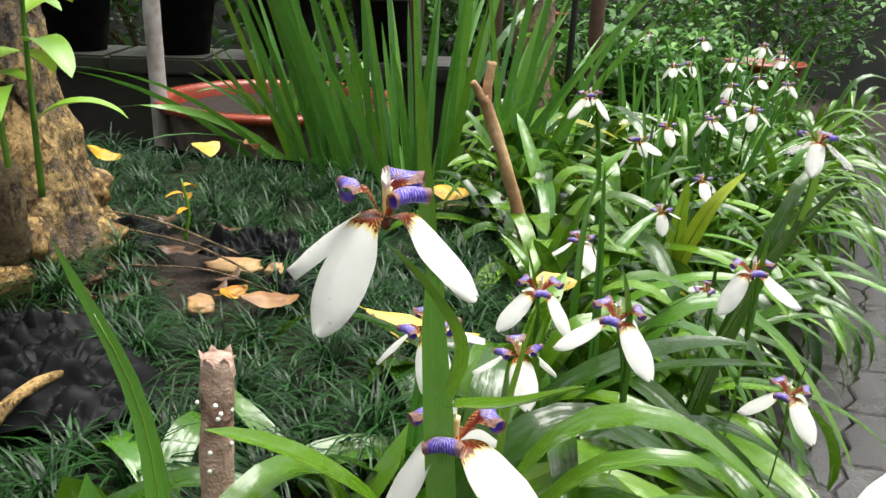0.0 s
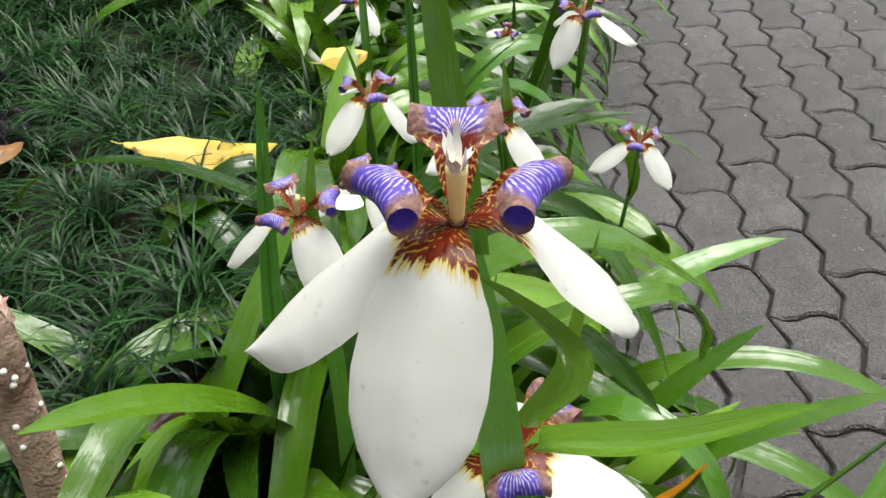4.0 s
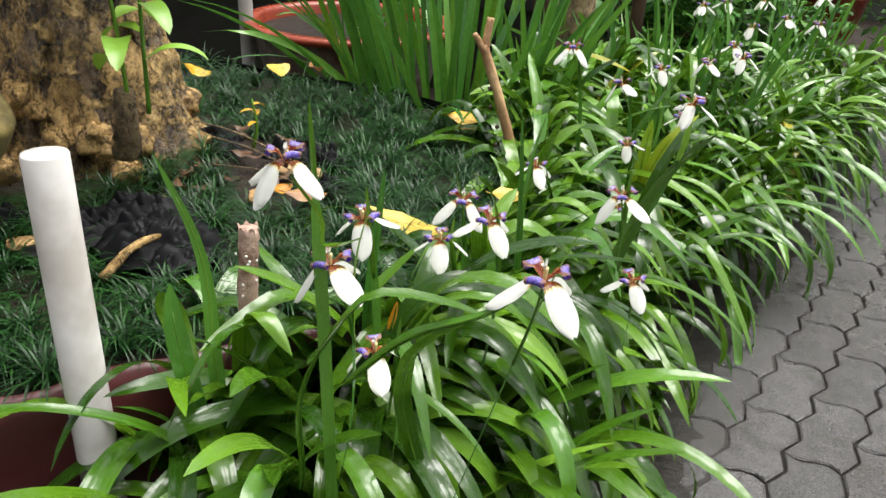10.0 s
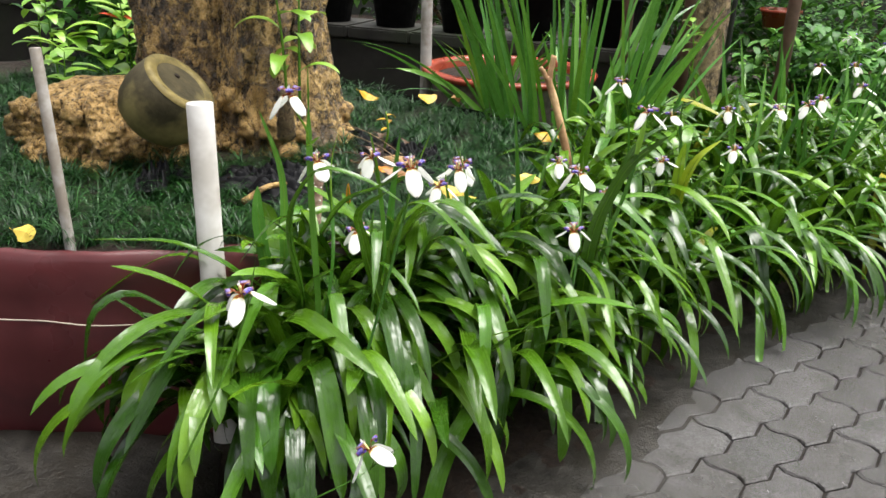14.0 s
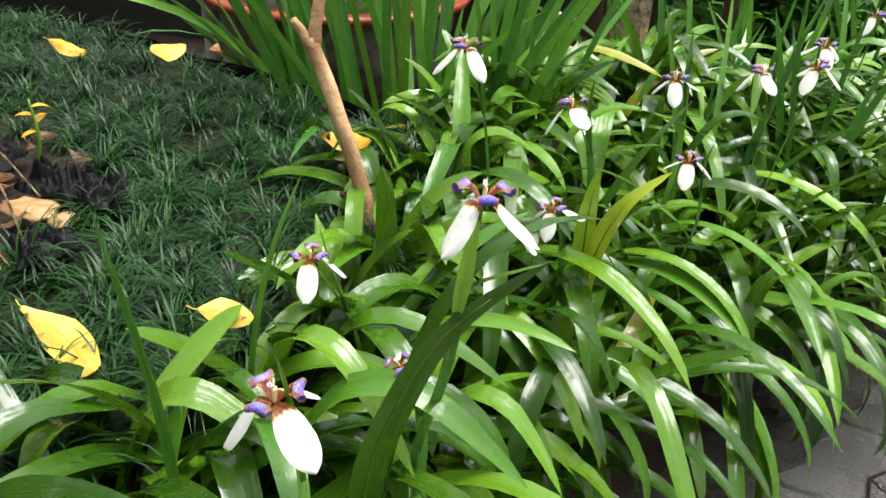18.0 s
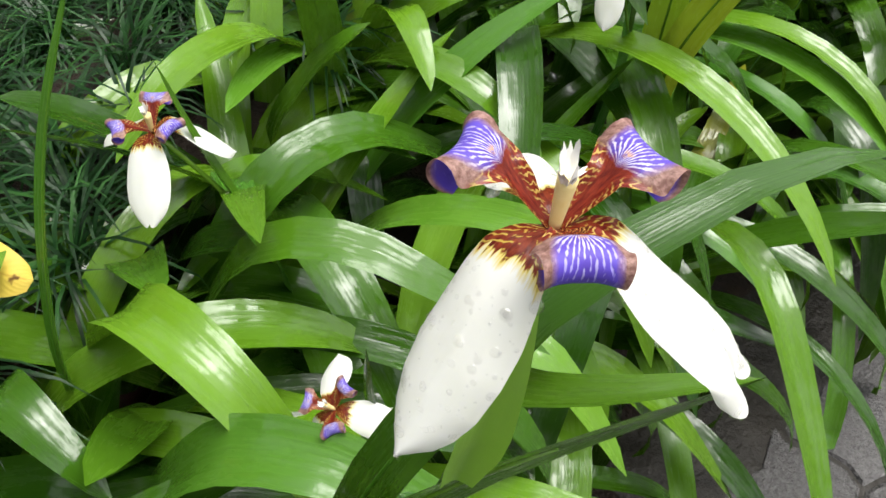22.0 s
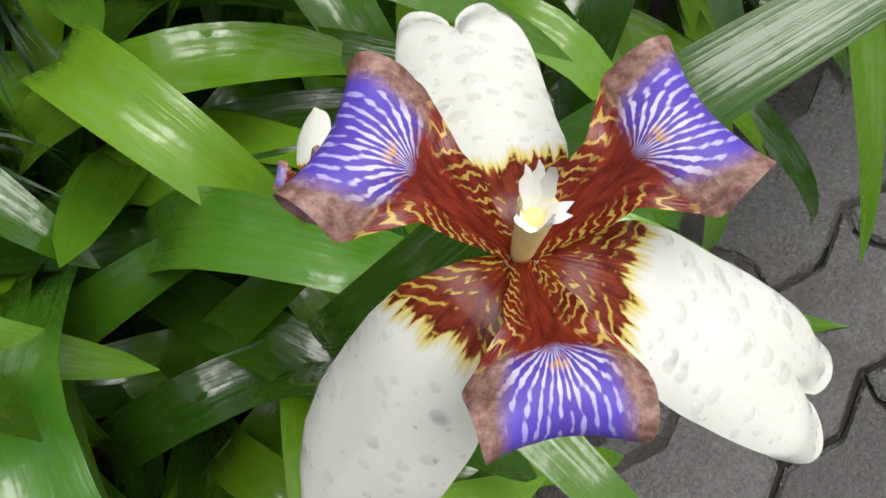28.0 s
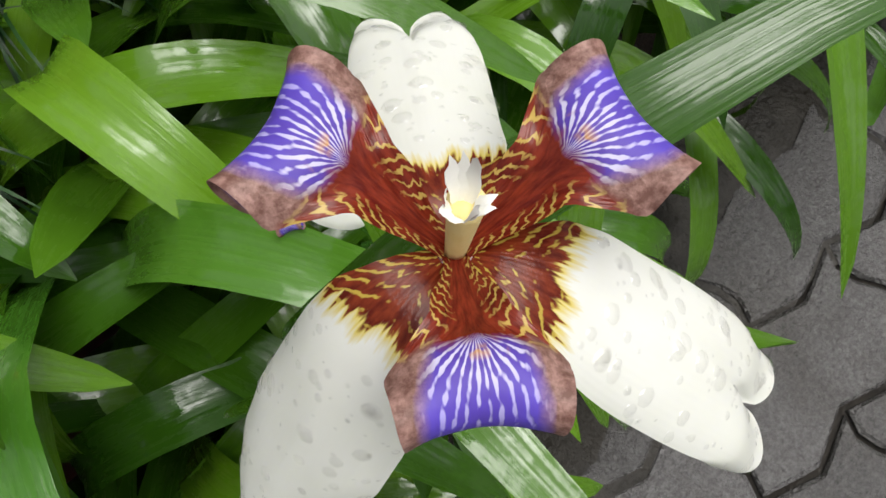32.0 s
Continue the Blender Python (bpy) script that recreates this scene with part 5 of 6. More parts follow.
# separate knobs that stand out of the root mass
for k in range(16):
    vtx = root_mesh.vertices[rng.randrange(12 * 160, 52 * 160)].co
    bm = bmesh.new()
    bmesh.ops.create_icosphere(bm, subdivisions=3, radius=1.0)
    size_ = rng.uniform(0.025, 0.05)
    for v_ in bm.verts:
        v_.co = v_.co * size_ * (1 + 0.5 * noise.fractal(v_.co * 1.6 + Vector((k, 3, 0)), 1.0, 2.0, 4))
    me_ = bpy.data.meshes.new("root_knob")
    bm.to_mesh(me_)
    bm.free()
    me_.materials.append(M_ROOT)
    me_.polygons.foreach_set("use_smooth", [True] * len(me_.polygons))
    part("root_knob", me_, root_mass, "knob of ochre bark").location = vtx * 0.97

# lumps of ochre bark round the trunk's foot
for k in range(22):
    th = rng.uniform(-2.0, 0.3)
    zz = min(0.2, abs(rng.gauss(0.0, 0.07)) + 0.05)
    at_ = bark_at(th, zz)
    bm = bmesh.new()
    bmesh.ops.create_icosphere(bm, subdivisions=3, radius=1.0)
    size_ = rng.uniform(0.02, 0.045)
    for v_ in bm.verts:
        v_.co = Vector((v_.co.x, v_.co.y, v_.co.z * rng.uniform(0.85, 1.0))) * size_ * (1 + 0.45 * noise.fractal(v_.co * 1.6 + Vector((k, 0, 0)), 1.0, 2.0, 3))
    me_ = bpy.data.meshes.new("root_knob")
    bm.to_mesh(me_)
    bm.free()
    me_.materials.append(M_ROOT)
    me_.polygons.foreach_set("use_smooth", [True] * len(me_.polygons))
    o = part("root_knob", me_, big_tree, "knob of ochre bark")
    o.location = at_ * 0.965

# upturned clay pot that leans on the trunk
pot_up = thing("clay_pot", "old mossy clay pot lying upturned against the trunk", "plant pot", place=(-0.55, 0.81, 0.642))
prof = [(0.0, 0.056), (0.03, 0.056), (0.07, 0.057), (0.088, 0.058), (0.0935, 0.056), (0.098, 0.05), (0.106, 0.02), (0.109, -0.015), (0.104, -0.05), (0.09, -0.078), (0.065, -0.096), (0.0, -0.104)]
part("body", lathe("body", prof, M_OLDPOT, 56), pot_up)
part("foot_ring", lathe("foot_ring", [(0.066, 0.0572), (0.072, 0.0605), (0.086, 0.0622), (0.0945, 0.0595), (0.0975, 0.052)], M_MOSSRING, 56, 0.02), pot_up, "ochre moss-grown ring round the pot's foot")
part("drain_hole", lathe("drain_hole", [(0.0, 0.0592), (0.007, 0.0592), (0.0075, 0.0565)], M_SOIL, 14), pot_up, "small dark drain hole").location = (0.012, 0.02, 0)
pot_up.rotation_euler = Vector((0.65, 0.15, 0.745)).to_track_quat('Z', 'Y').to_euler()

# ---- fallen leaves, chips and black film on the bed ----
def fallen_leaf(place, length, width, yaw, mat, label, curl=0.5, tilt=(0, 0)):
    ob = thing("fallen_leaf", label, "leaf", "fallen leaves", place=place)
    q = np.linspace(0, 1, 14)
    ln = np.stack([(q - 0.5) * length, 0.04 * length * np.sin(q * 5), curl * length * 0.25 * (2 * q - 1) ** 2], 1)
    vv, uv_, ff = blade_arrays(ln, width, side=(0, 1, 0), cols=7, fold=0.25, taper=0.42, root=0.12)
    vv[:, 2] += [0.003 * noise.noise((p[0] * 60, p[1] * 60, length)) for p in vv]
    part("blade", mesh_of("blade", vv, ff, mat, uv_), ob)
    part("leaf_stalk", tube("leaf_stalk", [ln[0] + (-0.012, 0.002, 0.002), ln[0] + (-0.005, 0, 0), ln[0]], 0.0008, mat, sides=6), ob)
    ob.rotation_euler = Euler((radians(tilt[0]), radians(tilt[1]), radians(yaw)))
    return ob


G = BED + 0.035
fallen_leaf((0.235, 1.51, G + 0.015), 0.082, 0.042, 8, M_YELLOW, "bright yellow fallen leaf lying on the grass", 0.35, (25, 0))
fallen_leaf((0.182, 0.93, G - 0.008), 0.15, 0.042, -22, M_PALE, "long pale yellow leaf lying on the grass", 0.6, (20, 0))
fallen_leaf((-0.079, 1.07, BED + 0.02), 0.05, 0.026, 60, M_ORANGE, "orange fallen leaf on the dark mulch", 0.3, (20, 0))
fallen_leaf((0.345, 0.965, 0.53), 0.055, 0.03, 10, M_PALE, "yellow leaf caught among the irises", 0.3, (35, 0))
fallen_leaf((-0.02, 1.02, BED + 0.03), 0.075, 0.03, 10, M_BROWN, "brown fallen leaf by the mulch", 0.4, (20, 0))
fallen_leaf((-0.5, 0.3, SHEET_TOP + 0.025), 0.055, 0.04, 0, M_PALE, "yellow leaf at the edge of the maroon sheet", 0.4, (40, 0))
fallen_leaf((-0.5, 1.78, BED + 0.04), 0.075, 0.035, 35, M_YELLOW, "yellow leaf beside the trunk", 0.6, (35, 20))
fallen_leaf((-0.29, 1.82, BED + 0.05), 0.08, 0.05, 70, M_PALE, "pale yellow leaf near the back of the bed", 0.5, (30, 0))
fallen_leaf((-0.2, 1.86, BED + 0.05), 0.07, 0.03, 130, M_BROWN, "brown leaf near the back of the bed", 0.6, (30, 0))


def lump(name, place, size, mat, label, category, seed, flat=0.6, group=""):
    bm = bmesh.new()
    bmesh.ops.create_icosphere(bm, subdivisions=3, radius=1.0)
    for v_ in bm.verts:
        n_ = 1 + 0.35 * noise.fractal(v_.co * 1.4 + Vector((seed, 0, 0)), 1.0, 2.0, 3)
        v_.co = Vector((v_.co.x * size[0], v_.co.y * size[1], v_.co.z * size[2])) * n_
    me = bpy.data.meshes.new(name)
    bm.to_mesh(me)
    bm.free()
    me.materials.append(mat)
    me.polygons.foreach_set("use_smooth", [True] * len(me.polygons))
    ob = solid(name, me, label, category, group)
    ob.location = place
    ob.rotation_euler = (0, 0, seed)
    return ob


def crumple(place, size, seed):
    """A crumpled scrap of black film: a sheet with sharp folds, its rim on the ground."""
    vs, n_ = [], 44
    for i in range(n_):
        for j in range(n_):
            u, w = i / (n_ - 1) * 2 - 1, j / (n_ - 1) * 2 - 1
            edge = max(abs(u), abs(w))
            rag = 1 + 0.25 * noise.noise((u * 1.5 + seed, w * 1.5, seed))
            fold = abs(noise.noise((u * 1.8 + seed, w * 1.8, 1.0))) + 0.35 * abs(noise.noise((u * 4 + w * 3, w * 2 - seed, 4.0)))
            vs.append((u * size[0] * rag, w * size[1] * rag, size[2] * (1.1 - edge ** 3) * (0.25 + 1.6 * fold) + 0.002))
    ob = solid("plastic_film", mesh_of("plastic_film", vs, grid_faces(n_, n_), M_BAG), "crumpled black plastic film on the soil", "plastic film", "black film")
    ob.location, ob.rotation_euler = place, (0, 0, seed)
    return ob


for k, (x, y, sx, sy) in enumerate(((-0.1, 1.2, 0.045, 0.026), (-0.04, 1.19, 0.02, 0.014), (-0.285, 0.985, 0.028, 0.018), (-0.36, 0.9, 0.025, 0.02), (-0.12, 1.05, 0.03, 0.018), (-0.42, 0.78, 0.03, 0.02))):
    lump("bark_chip", (x, y, BED + 0.008), (sx, sy, 0.0085), M_CHIP, "ochre piece of bark on the mulch", "bark", 1.3 * k, group="bark chips")
for k, (x, y, sx, sy, sz) in enumerate(((-0.12, 1.28, 0.05, 0.035, 0.035), (-0.04, 1.27, 0.045, 0.03, 0.03), (-0.01, 1.12, 0.04, 0.03, 0.02), (-0.3, 0.93, 0.07, 0.05, 0.03), (-0.21, 0.85, 0.075, 0.06, 0.03), (-0.17, 0.77, 0.05, 0.04, 0.02), (-0.32, 0.85, 0.07, 0.05, 0.035), (-0.54, 0.72, 0.07, 0.035, 0.045), (-0.5, 0.83, 0.05, 0.03, 0.03), (-0.3, 1.33, 0.06, 0.04, 0.02))):
    crumple((x, y, BED + 0.004), (sx * 1.05, sy * 1.05, sz), 2.1 * k)
crumple((-0.31, 0.87, BED + 0.004), (0.12, 0.08, 0.03), 0.4)
crumple((-0.21, 0.81, BED + 0.004), (0.08, 0.09, 0.035), 5.2)
for k, (a, b, rad) in enumerate((((-0.24, 0.67, BED + 0.02), (-0.20, 0.80, BED + 0.035), 0.008), ((-0.3, 1.3, BED + 0.03), (-0.02, 1.1, BED + 0.012), 0.0022), ((-0.25, 1.16, BED + 0.02), (0.0, 1.05, BED + 0.02), 0.0016), ((-0.4, 1.35, BED + 0.05), (-0.1, 1.22, BED + 0.02), 0.002))):
    ob = thing("twig", "dry twig lying on the mulch", "twig", "twigs")
    part("wood", tube("wood", bezier([a, ((a[0] + b[0]) / 2, (a[1] + b[1]) / 2 + 0.012, (a[2] + b[2]) / 2 + 0.012), b], 12), np.linspace(rad, rad * 0.7, 12), M_ROOT if rad > 0.005 else M_BARK2, sides=9, rough=0.3), ob)

M_BROWNKNOT = plain_material("dark_knot", (0.03, 0.015, 0.008), (0.08, 0.04, 0.02), 0.6, 200.0, 0.4, depth=0.001)
# forked stick and cut stump among the irises
fork = thing("forked_stick", "pale peeling forked stick stuck in the ground", "stick")
part("stick", tube("stick", bezier([(0.372, 1.325, 0.3), (0.347, 1.315, 0.49), (0.325, 1.318, 0.56), (0.29, 1.317, 0.66), (0.272, 1.317, 0.705)], 40), np.linspace(0.0115, 0.0095, 40), M_STICK, sides=16, rough=0.22), fork)
part("prong", tube("prong", bezier([(0.276, 1.317, 0.69), (0.262, 1.312, 0.715), (0.254, 1.308, 0.728)], 12), np.linspace(0.008, 0.005, 12), M_STICK, sides=12, rough=0.25), fork)
part("prong", tube("prong", bezier([(0.276, 1.317, 0.69), (0.279, 1.322, 0.725), (0.284, 1.326, 0.758)], 12), np.linspace(0.0085, 0.007, 12), M_STICK, sides=12, rough=0.25), fork)
for k in range(9):
    q = k / 9
    at_ = np.array((0.372, 1.325, 0.3)) * (1 - q) + np.array((0.29, 1.317, 0.66)) * q
    kn = lathe("knot", [(0.0, 0.0022), (0.002, 0.002), (0.0042, 0.0008), (0.005, -0.002)], M_BROWNKNOT, 12)
    o = part("knot", kn, fork, "dark oval knot in the bark")
    ang = rng.uniform(-1.2, 1.2) - 1.4
    o.location = tuple(at_ + np.array((math.cos(ang), math.sin(ang), 0)) * 0.0098 + (-0.008 * math.sin(q * 3.1), 0, 0))
    o.rotation_euler = Vector((math.cos(ang), math.sin(ang), 0.1)).to_track_quat('Z', 'Y').to_euler()
cut = thing("cut_stake", "short broken pinkish stake with flaking bark", "stick")
part("stake", tube("stake", bezier([(0.008, 0.565, 0.40), (0.0112, 0.57, 0.503), (0.0153, 0.578, 0.612)], 24), np.linspace(0.0135, 0.0125, 24), M_STUMP, sides=18, rough=0.2), cut)

for k in range(6):
    a_ = k * 1.05
    tip = np.array((0.0153 + 0.0115 * math.cos(a_), 0.578 + 0.0115 * math.sin(a_), 0.612))
    part("splinter", blade("splinter", bezier([tip - (0, 0, 0.018), tip, tip + (0.003 * math.cos(a_), 0.003 * math.sin(a_), 0.001 + 0.005 * rng.random())], 6), 0.011, M_STUMP, side=(-math.sin(a_), math.cos(a_), 0), taper=0.5, root=1.0), cut, "broken bark edge")
for k in range(11):
    a_, z_ = rng.uniform(3.4, 6.4), rng.uniform(0.47, 0.585)
    o = part("fungus", lathe("fungus", [(0.0, 0.0016), (0.0014, 0.0013), (0.0021, 0.0), (0.001, -0.001)], M_STIGMA, 10), cut, "small white bracket fungus")
    o.location = (0.0115 + 0.0138 * math.cos(a_), 0.572 + 0.0138 * math.sin(a_), z_)
    o.rotation_euler = Vector((math.cos(a_), math.sin(a_), 0.3)).to_track_quat('Z', 'Y').to_euler()

for k in range(26):
    x_, y_ = rng.uniform(-0.42, -0.04), rng.uniform(1.02, 1.46)
    if not inside(x_, y_, MULCH):
        x_, y_ = rng.uniform(-0.3, -0.06), rng.uniform(1.06, 1.32)
    fallen_leaf((x_, y_, BED + 0.003 + 0.012 * rng.random()), rng.uniform(0.025, 0.06), rng.uniform(0.012, 0.024), rng.uniform(0, 360), M_LITTER, "small dark brown scrap of leaf on the mulch", 0.5, (rng.uniform(-25, 25), 0))

# ---- pots, tall sword leaves and the wall behind ----
def big_pot(name, place, R, H, label, rim=M_TERRA, side=M_POTSIDE, wobble=0.0):
    ob = thing(name, label, "plant pot", "pots behind the bed", place=place)
    part("body", lathe("body", [(0.0, 0.0), (R * 0.62, 0.0), (R * 0.7, 0.02), (R * 0.86, H * 0.7), (R * 0.9, H - 0.02)], side, 64, wobble), ob)
    part("rim", lathe("rim", [(R * 0.89, H - 0.025), (R * 0.99, H - 0.022), (R, H - 0.008), (R * 0.985, H), (R * 0.88, H + 0.001), (R * 0.86, H - 0.012), (R * 0.85, H - 0.05)], rim, 64, wobble), ob, "glazed red rim")
    part("soil", lathe("soil", [(0.0, H - 0.03), (R * 0.5, H - 0.026), (R * 0.87, H - 0.04)], M_SOIL, 40, wobble), ob)
    return ob


big_pot("plant_pot", (-0.24, 2.56, LOW), 0.37, 0.335, "large shallow worn pot with a red rim")


def sword_clump(name, centre, count, height, width, label, spread=0.16, seed=1, tilt=14):
    """Upright sword leaves; about one in six bows over."""
    ob = thing(name, label, "plant", "sword-leaved clumps", place=centre)
    q = random.Random(seed)
    for k in range(count):
        a = q.uniform(0, 360)
        rr = spread * math.sqrt(q.random())
        L = height * q.uniform(0.65, 1.1)
        ln = arch((rr * math.cos(radians(a)), rr * 0.6 * math.sin(radians(a)), 0), a + q.uniform(-40, 40), L, 88 - q.uniform(0, tilt), q.uniform(0, 28) if q.random() < 0.83 else q.uniform(50, 100), n=12)
        part("leaf", blade("leaf", ln, width * q.uniform(0.7, 1.15), M_SPEAR if q.random() < 0.93 else M_YOUNG, fold=0.2, taper=0.6, side=(math.cos(q.uniform(-0.6, 0.6)), math.sin(q.uniform(-0.6, 0.6)), 0), cols=3), ob)
    return ob


sword_clump("sword_plant", (0.17, 1.98, LOW), 70, 0.92, 0.0185, "tall clump of upright sword-shaped green leaves", 0.25, 3, 24)
sword_clump("sword_plant", (0.42, 1.9, LOW), 8, 0.75, 0.016, "upright sword-leaved clump beside the second trunk", 0.06, 8, 8)
sword_clump("sword_plant", (-0.2, 2.38, 0.42), 30, 0.36, 0.011, "thin grassy leaves leaning out of the pot", 0.06, 5, 50)
for k, (x, y, n_, h_) in enumerate(((0.74, 2.35, 12, 0.6), (0.92, 2.62, 12, 0.6), (1.1, 2.5, 10, 0.5), (1.25, 2.9, 12, 0.6), (1.5, 3.1, 12, 0.55), (0.78, 2.0, 7, 0.55), (0.98, 2.2, 8, 0.5))):
    sword_clump("sword_plant", (x, y, 0.14), n_, h_, 0.015, "upright light green iris leaves behind the strip", 0.08, 40 + k, 22)
tree2 = trunk("small_tree", (0.56, 2.68, LOW - 0.03), 2.4, 0.062, 0.05, M_BARK2, "smaller tree with smooth brown bark", 3, 0.12, (-0.05, 0.02), 60, 48, 0.75, 6.0)
for k, (x, y, rad, h, mat, lab) in enumerate(((0.615, 2.5, 0.010, 1.8, M_IRON, "thin dark iron rod"), (0.81, 3.1, 0.028, 1.7, M_WOODPOLE, "brown wooden pole behind the irises"), (0.42, 2.88, 0.03, 1.9, M_WOODPOLE, "thin brown trunk behind the sword leaves"), (0.16, 2.9, 0.025, 1.9, M_WOODPOLE, "thin brown trunk behind the pot"))):
    ob = thing("pole", lab, "pole", "poles")
    part("shaft", tube("shaft", [(x, y, LOW - 0.05), (x + 0.01, y, h * 0.5), (x + 0.02, y + 0.01, h)], [rad, rad * 0.95, rad * 0.9], mat, sides=16), ob)

wall = thing("garden_wall", "low dark wet concrete wall with a coping", "wall", kind="structure")
def box(name, lo, hi, mat, parent, label="", bevel=0.008):
    bm = bmesh.new()
    bmesh.ops.create_cube(bm, size=1.0)
    for v_ in bm.verts:
        v_.co = Vector([(lo[k] + hi[k]) / 2 + v_.co[k] * (hi[k] - lo[k]) for k in range(3)])
    bmesh.ops.bevel(bm, geom=bm.edges[:], offset=bevel, segments=2, affect="EDGES")
    me = bpy.data.meshes.new(name)
    bm.to_mesh(me)
    bm.free()
    me.materials.append(mat)
    return part(name, me, parent, label)


box("wall_body", (-4.0, 3.0, -0.02), (0.5, 3.25, 0.49), M_WALL, wall)
for k in range(13):
    box("coping_stone", (-4.0 + k * 0.345, 2.965, 0.49), (-4.0 + k * 0.345 + 0.338, 3.3, 0.55), M_WALL, wall)


def black_pot(x, y, z, R, H, mat=M_BAG, label="black plastic nursery pot"):
    ob = thing("nursery_pot", label, "plant pot", "pots on the wall", place=(x, y, z))
    part("body", lathe("body", [(0.0, 0), (R * 0.75, 0), (R, H), (R * 1.04, H), (R * 1.04, H - 0.015), (R * 0.95, H - 0.015), (R * 0.94, H - 0.03), (0, H - 0.03)], mat, 32), ob)
    return ob


for k in range(9):
    black_pot(-2.9 + k * 0.37, 3.13, 0.55, 0.13, 0.22)
black_pot(0.75, 3.9, 0.6, 0.1, 0.1, M_TERRA, "orange-red plastic pot on a stand")
black_pot(1.95, 4.3, 0.25, 0.2, 0.22, M_TERRA, "red pot by the pavement")


def shrub(name, centre, size, count, leaf, mat, label, seed):
    ob = thing(name, label, "shrub", "shrubs behind", place=centre)
    q = random.Random(seed)
    leaves_ = []
    for k in range(9):
        a = q.uniform(0, 6.28)
        tip = np.array([math.cos(a) * size[0] * 0.7, math.sin(a) * size[1] * 0.7, size[2] * q.uniform(0.8, 1.7)])
        part("branch", tube("branch", bezier([(0, 0, 0), tip * 0.5 + (0, 0, 0.05), tip], 7), np.linspace(0.012, 0.004, 7), M_BARK2, sides=6), ob)
    for k in range(count):
        d = unit([q.gauss(0, 1), q.gauss(0, 1), q.gauss(0, 1)]) * q.random() ** 0.4
        p = d * np.array(size) * (1 + 0.25 * noise.noise(tuple(d * 2.5 + seed))) + (0, 0, size[2])
        ln = arch(p, q.uniform(0, 360), leaf * q.uniform(0.6, 1.2), q.uniform(-30, 50), q.uniform(20, 80), n=5)
        leaves_.append(blade_arrays(ln, leaf * 0.45, cols=3, fold=0.2, taper=0.4, root=0.25))
    v_, u_, f_ = heap(leaves_)
    tagged(part("foliage", mesh_of("foliage", v_, f_, mat, u_), ob), kind="stuff")
    return ob


shrub("shrub", (1.35, 3.75, 0.1), (0.5, 0.3, 0.28), 1800, 0.07, M_SHRUB, "low leafy green shrub at the strip's far end", 31)
shrub("shrub", (0.95, 3.4, 0.1), (0.35, 0.25, 0.3), 1200, 0.08, M_SHRUB, "leafy green plants behind the irises", 33)
shrub("shrub", (1.05, 4.2, 0.1), (0.75, 0.45, 0.45), 2400, 0.075, M_SHRUB, "dense dark green shrub behind the irises", 4)
shrub("shrub", (0.2, 4.3, 0.1), (0.7, 0.4, 0.6), 2200, 0.09, M_SHRUB, "dark leafy shrub behind the wall", 6)
shrub("shrub", (-1.2, 4.4, 0.3), (1.3, 0.4, 0.7), 2600, 0.11, M_SHRUB, "dark hedge above the wall", 9)
shrub("shrub", (2.3, 5.2, 0.1), (0.7, 0.5, 0.6), 2200, 0.08, M_SHRUB, "leafy green shrub beside the path", 12)
shrub("shrub", (-1.9, 2.3, 0.3), (0.5, 0.4, 0.4), 1500, 0.1, M_SHRUB, "dark leafy plants beside the trunk", 15)


def sprout(place, height, leaves_, leaf, label, seed, mat=M_BROAD):
    ob = thing("seedling", label, "seedling", "seedlings", place=place)
    q = random.Random(seed)
    top = np.array([q.uniform(-0.03, 0.03), q.uniform(-0.03, 0.03), height])
    ln = bezier([(0, 0, 0), top * 0.5 + (0.01, 0, 0), top], 10)
    part("stem", tube("stem", ln, np.linspace(0.004, 0.002, 10), M_YOUNG, sides=8), ob)
    for k in range(leaves_):
        at_ = ln[min(9, 5 + k * 5 // leaves_)]
        lf = arch(at_, q.uniform(0, 360), leaf * q.uniform(0.7, 1.1), q.uniform(10, 45), q.uniform(35, 80), n=9)
        part("leaf", blade("leaf", lf, leaf * 0.46, mat, fold=0.2, taper=0.35, root=0.15, cols=5), ob)
    return ob


def sapling(place, height, leaves_, leaf, label, seed, lean=(0, 0)):
    """A thin whippy stem with long drooping leaves all the way up."""
    ob = thing("seedling", label, "seedling", "seedlings", place=place)
    q = random.Random(seed)
    ln = bezier([(0, 0, 0), (lean[0] * 0.3, lean[1] * 0.3, height * 0.5), (lean[0], lean[1], height)], 24)
    part("stem", tube("stem", ln, np.linspace(0.0042, 0.002, 24), M_YOUNG, sides=8), ob)
    turn = q.uniform(0, 360)
    for k in range(leaves_):
        at_ = ln[min(23, 6 + round(17 * k / max(1, leaves_ - 1)))]
        turn += 137 + q.uniform(-25, 25)
        lf = arch(at_, turn, leaf * q.uniform(0.75, 1.1), q.uniform(15, 40), q.uniform(55, 95), n=11)
        part("leaf", blade("leaf", lf, leaf * 0.36, M_BROAD, fold=0.22, taper=0.35, root=0.12, cols=5), ob)
    return ob


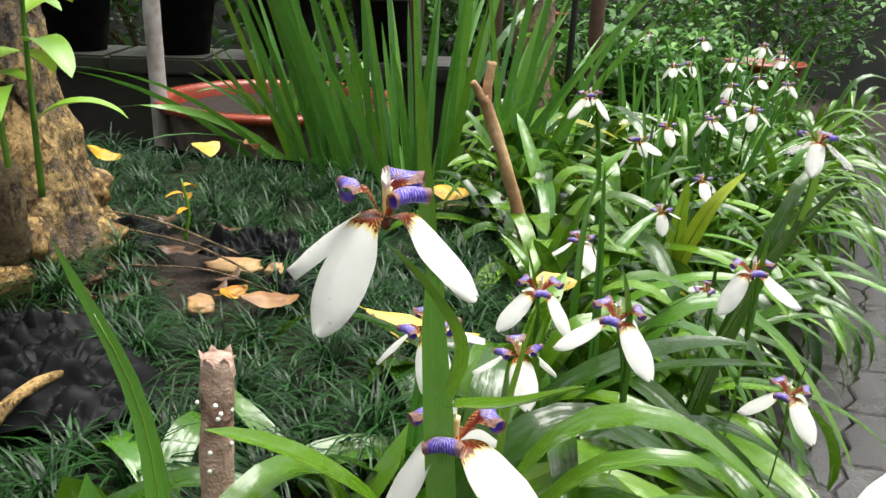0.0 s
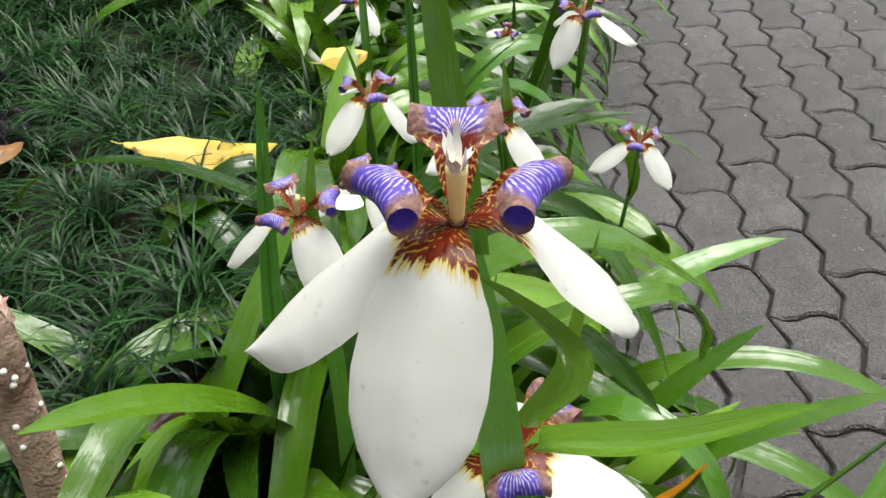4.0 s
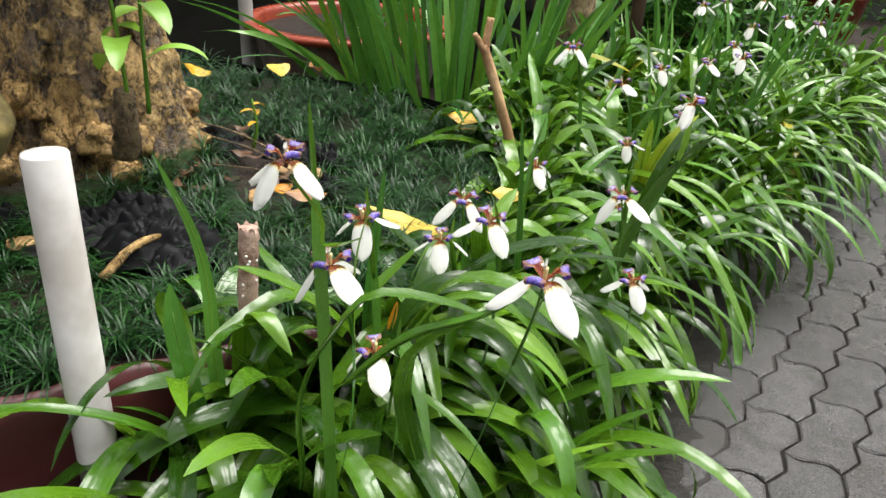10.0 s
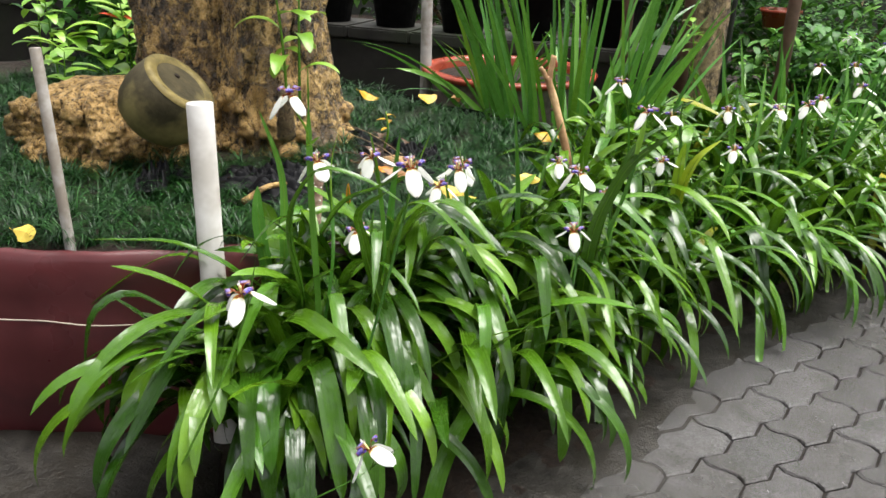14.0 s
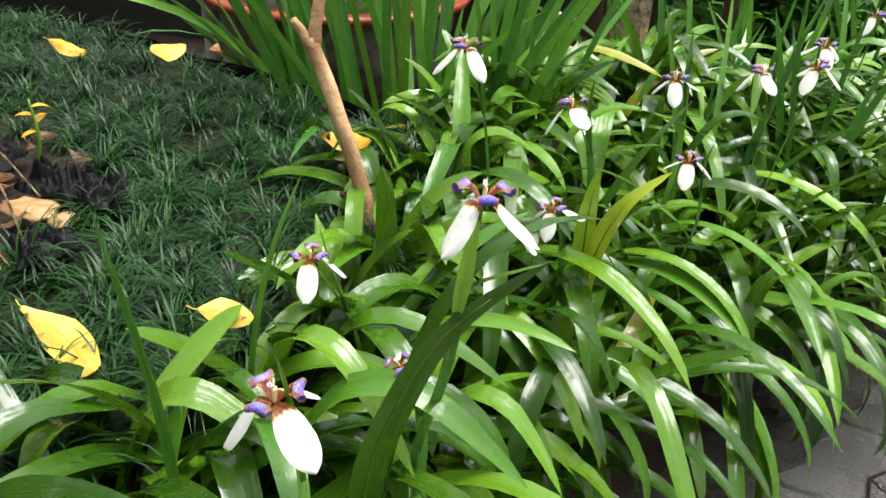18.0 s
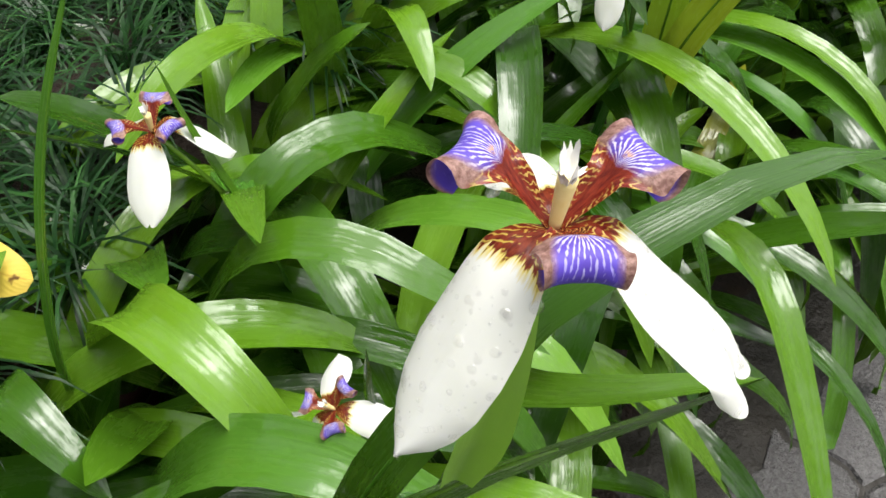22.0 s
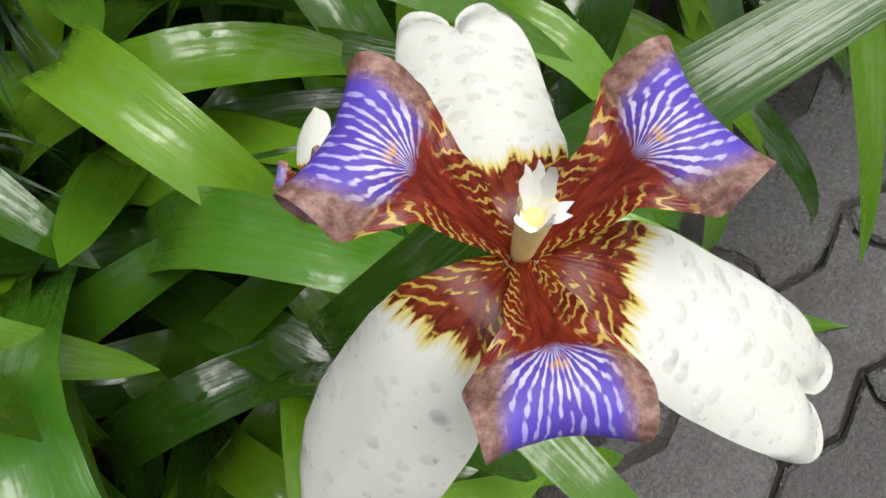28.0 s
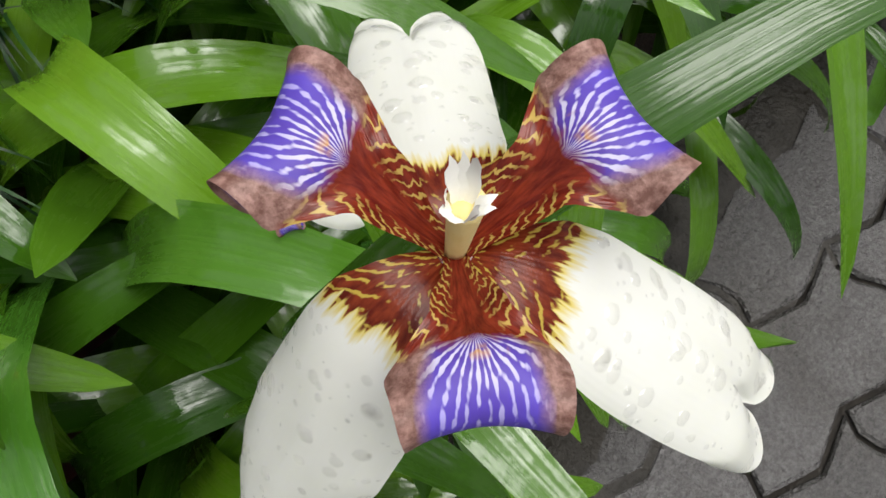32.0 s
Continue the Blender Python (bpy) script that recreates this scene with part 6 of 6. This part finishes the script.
sapling((-0.325, 1.0, 0.6), 0.4, 9, 0.13, "bright green seedling growing from the trunk", 2, (-0.03, -0.02))
sapling((-0.296, 1.01, 0.61), 0.36, 7, 0.115, "young green shoot beside the trunk", 5, (0.01, 0.0))
sapling((-1.83, 1.6, 0.42), 0.4, 12, 0.13, "leafy bright green seedling behind the root mass", 31, (0.03, 0))
sapling((-1.7, 1.55, 0.42), 0.34, 11, 0.12, "leafy bright green seedling behind the root mass", 32, (-0.02, 0))
red_shoot = sapling((-1.52, 1.72, 0.43), 0.3, 12, 0.11, "green seedling with two red leaves at its top", 33, (0.02, 0))
for k, az_ in enumerate((200, -20)):
    part("red_leaf", blade("red_leaf", arch((0.0, -0.02, 0.25), az_, 0.1, 25, 50, n=9), 0.045, M_RED, fold=0.2, taper=0.35, root=0.15), red_shoot, "red leaf")
sprout((-1.15, 1.35, 0.45), 0.36, 9, 0.13, "leafy green seedlings behind the root mass", 7)
sprout((-0.95, 1.5, 0.5), 0.33, 8, 0.12, "leafy green seedlings behind the root mass", 9)
sprout((-1.47, 1.4, 0.43), 0.24, 8, 0.15, "leafy bright green seedling behind the root mass", 21)
sprout((-1.25, 1.33, 0.43), 0.22, 7, 0.15, "leafy bright green seedling behind the root mass", 22)
sprout((-1.36, 1.22, 0.43), 0.2, 6, 0.14, "leafy bright green seedling behind the root mass", 23)
sprout((-0.22, 1.35, BED - 0.01), 0.11, 4, 0.035, "thin yellowing seedling on the mulch", 12, M_YELLOW)
sprout((0.5, 2.56, 0.5), 0.24, 14, 0.06, "small leafy shoots on the second trunk", 14)

# added plain walls that close the place and hold off low sky light
M_SKY_BLOCKER = plain_material("sky_blocker_dark", (0.03, 0.034, 0.026), (0.07, 0.075, 0.06), 0.85, 3.0, 0.3)
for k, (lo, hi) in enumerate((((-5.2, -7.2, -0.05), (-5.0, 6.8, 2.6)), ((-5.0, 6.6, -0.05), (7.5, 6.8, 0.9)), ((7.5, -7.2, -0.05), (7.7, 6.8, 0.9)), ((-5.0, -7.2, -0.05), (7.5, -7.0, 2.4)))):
    blocker = thing("yard_wall_%d" % (k + 1), "added plain dark wall that blocks low sky light round the garden", "wall", kind="structure")
    box("wall_body", lo, hi, M_SKY_BLOCKER, blocker)
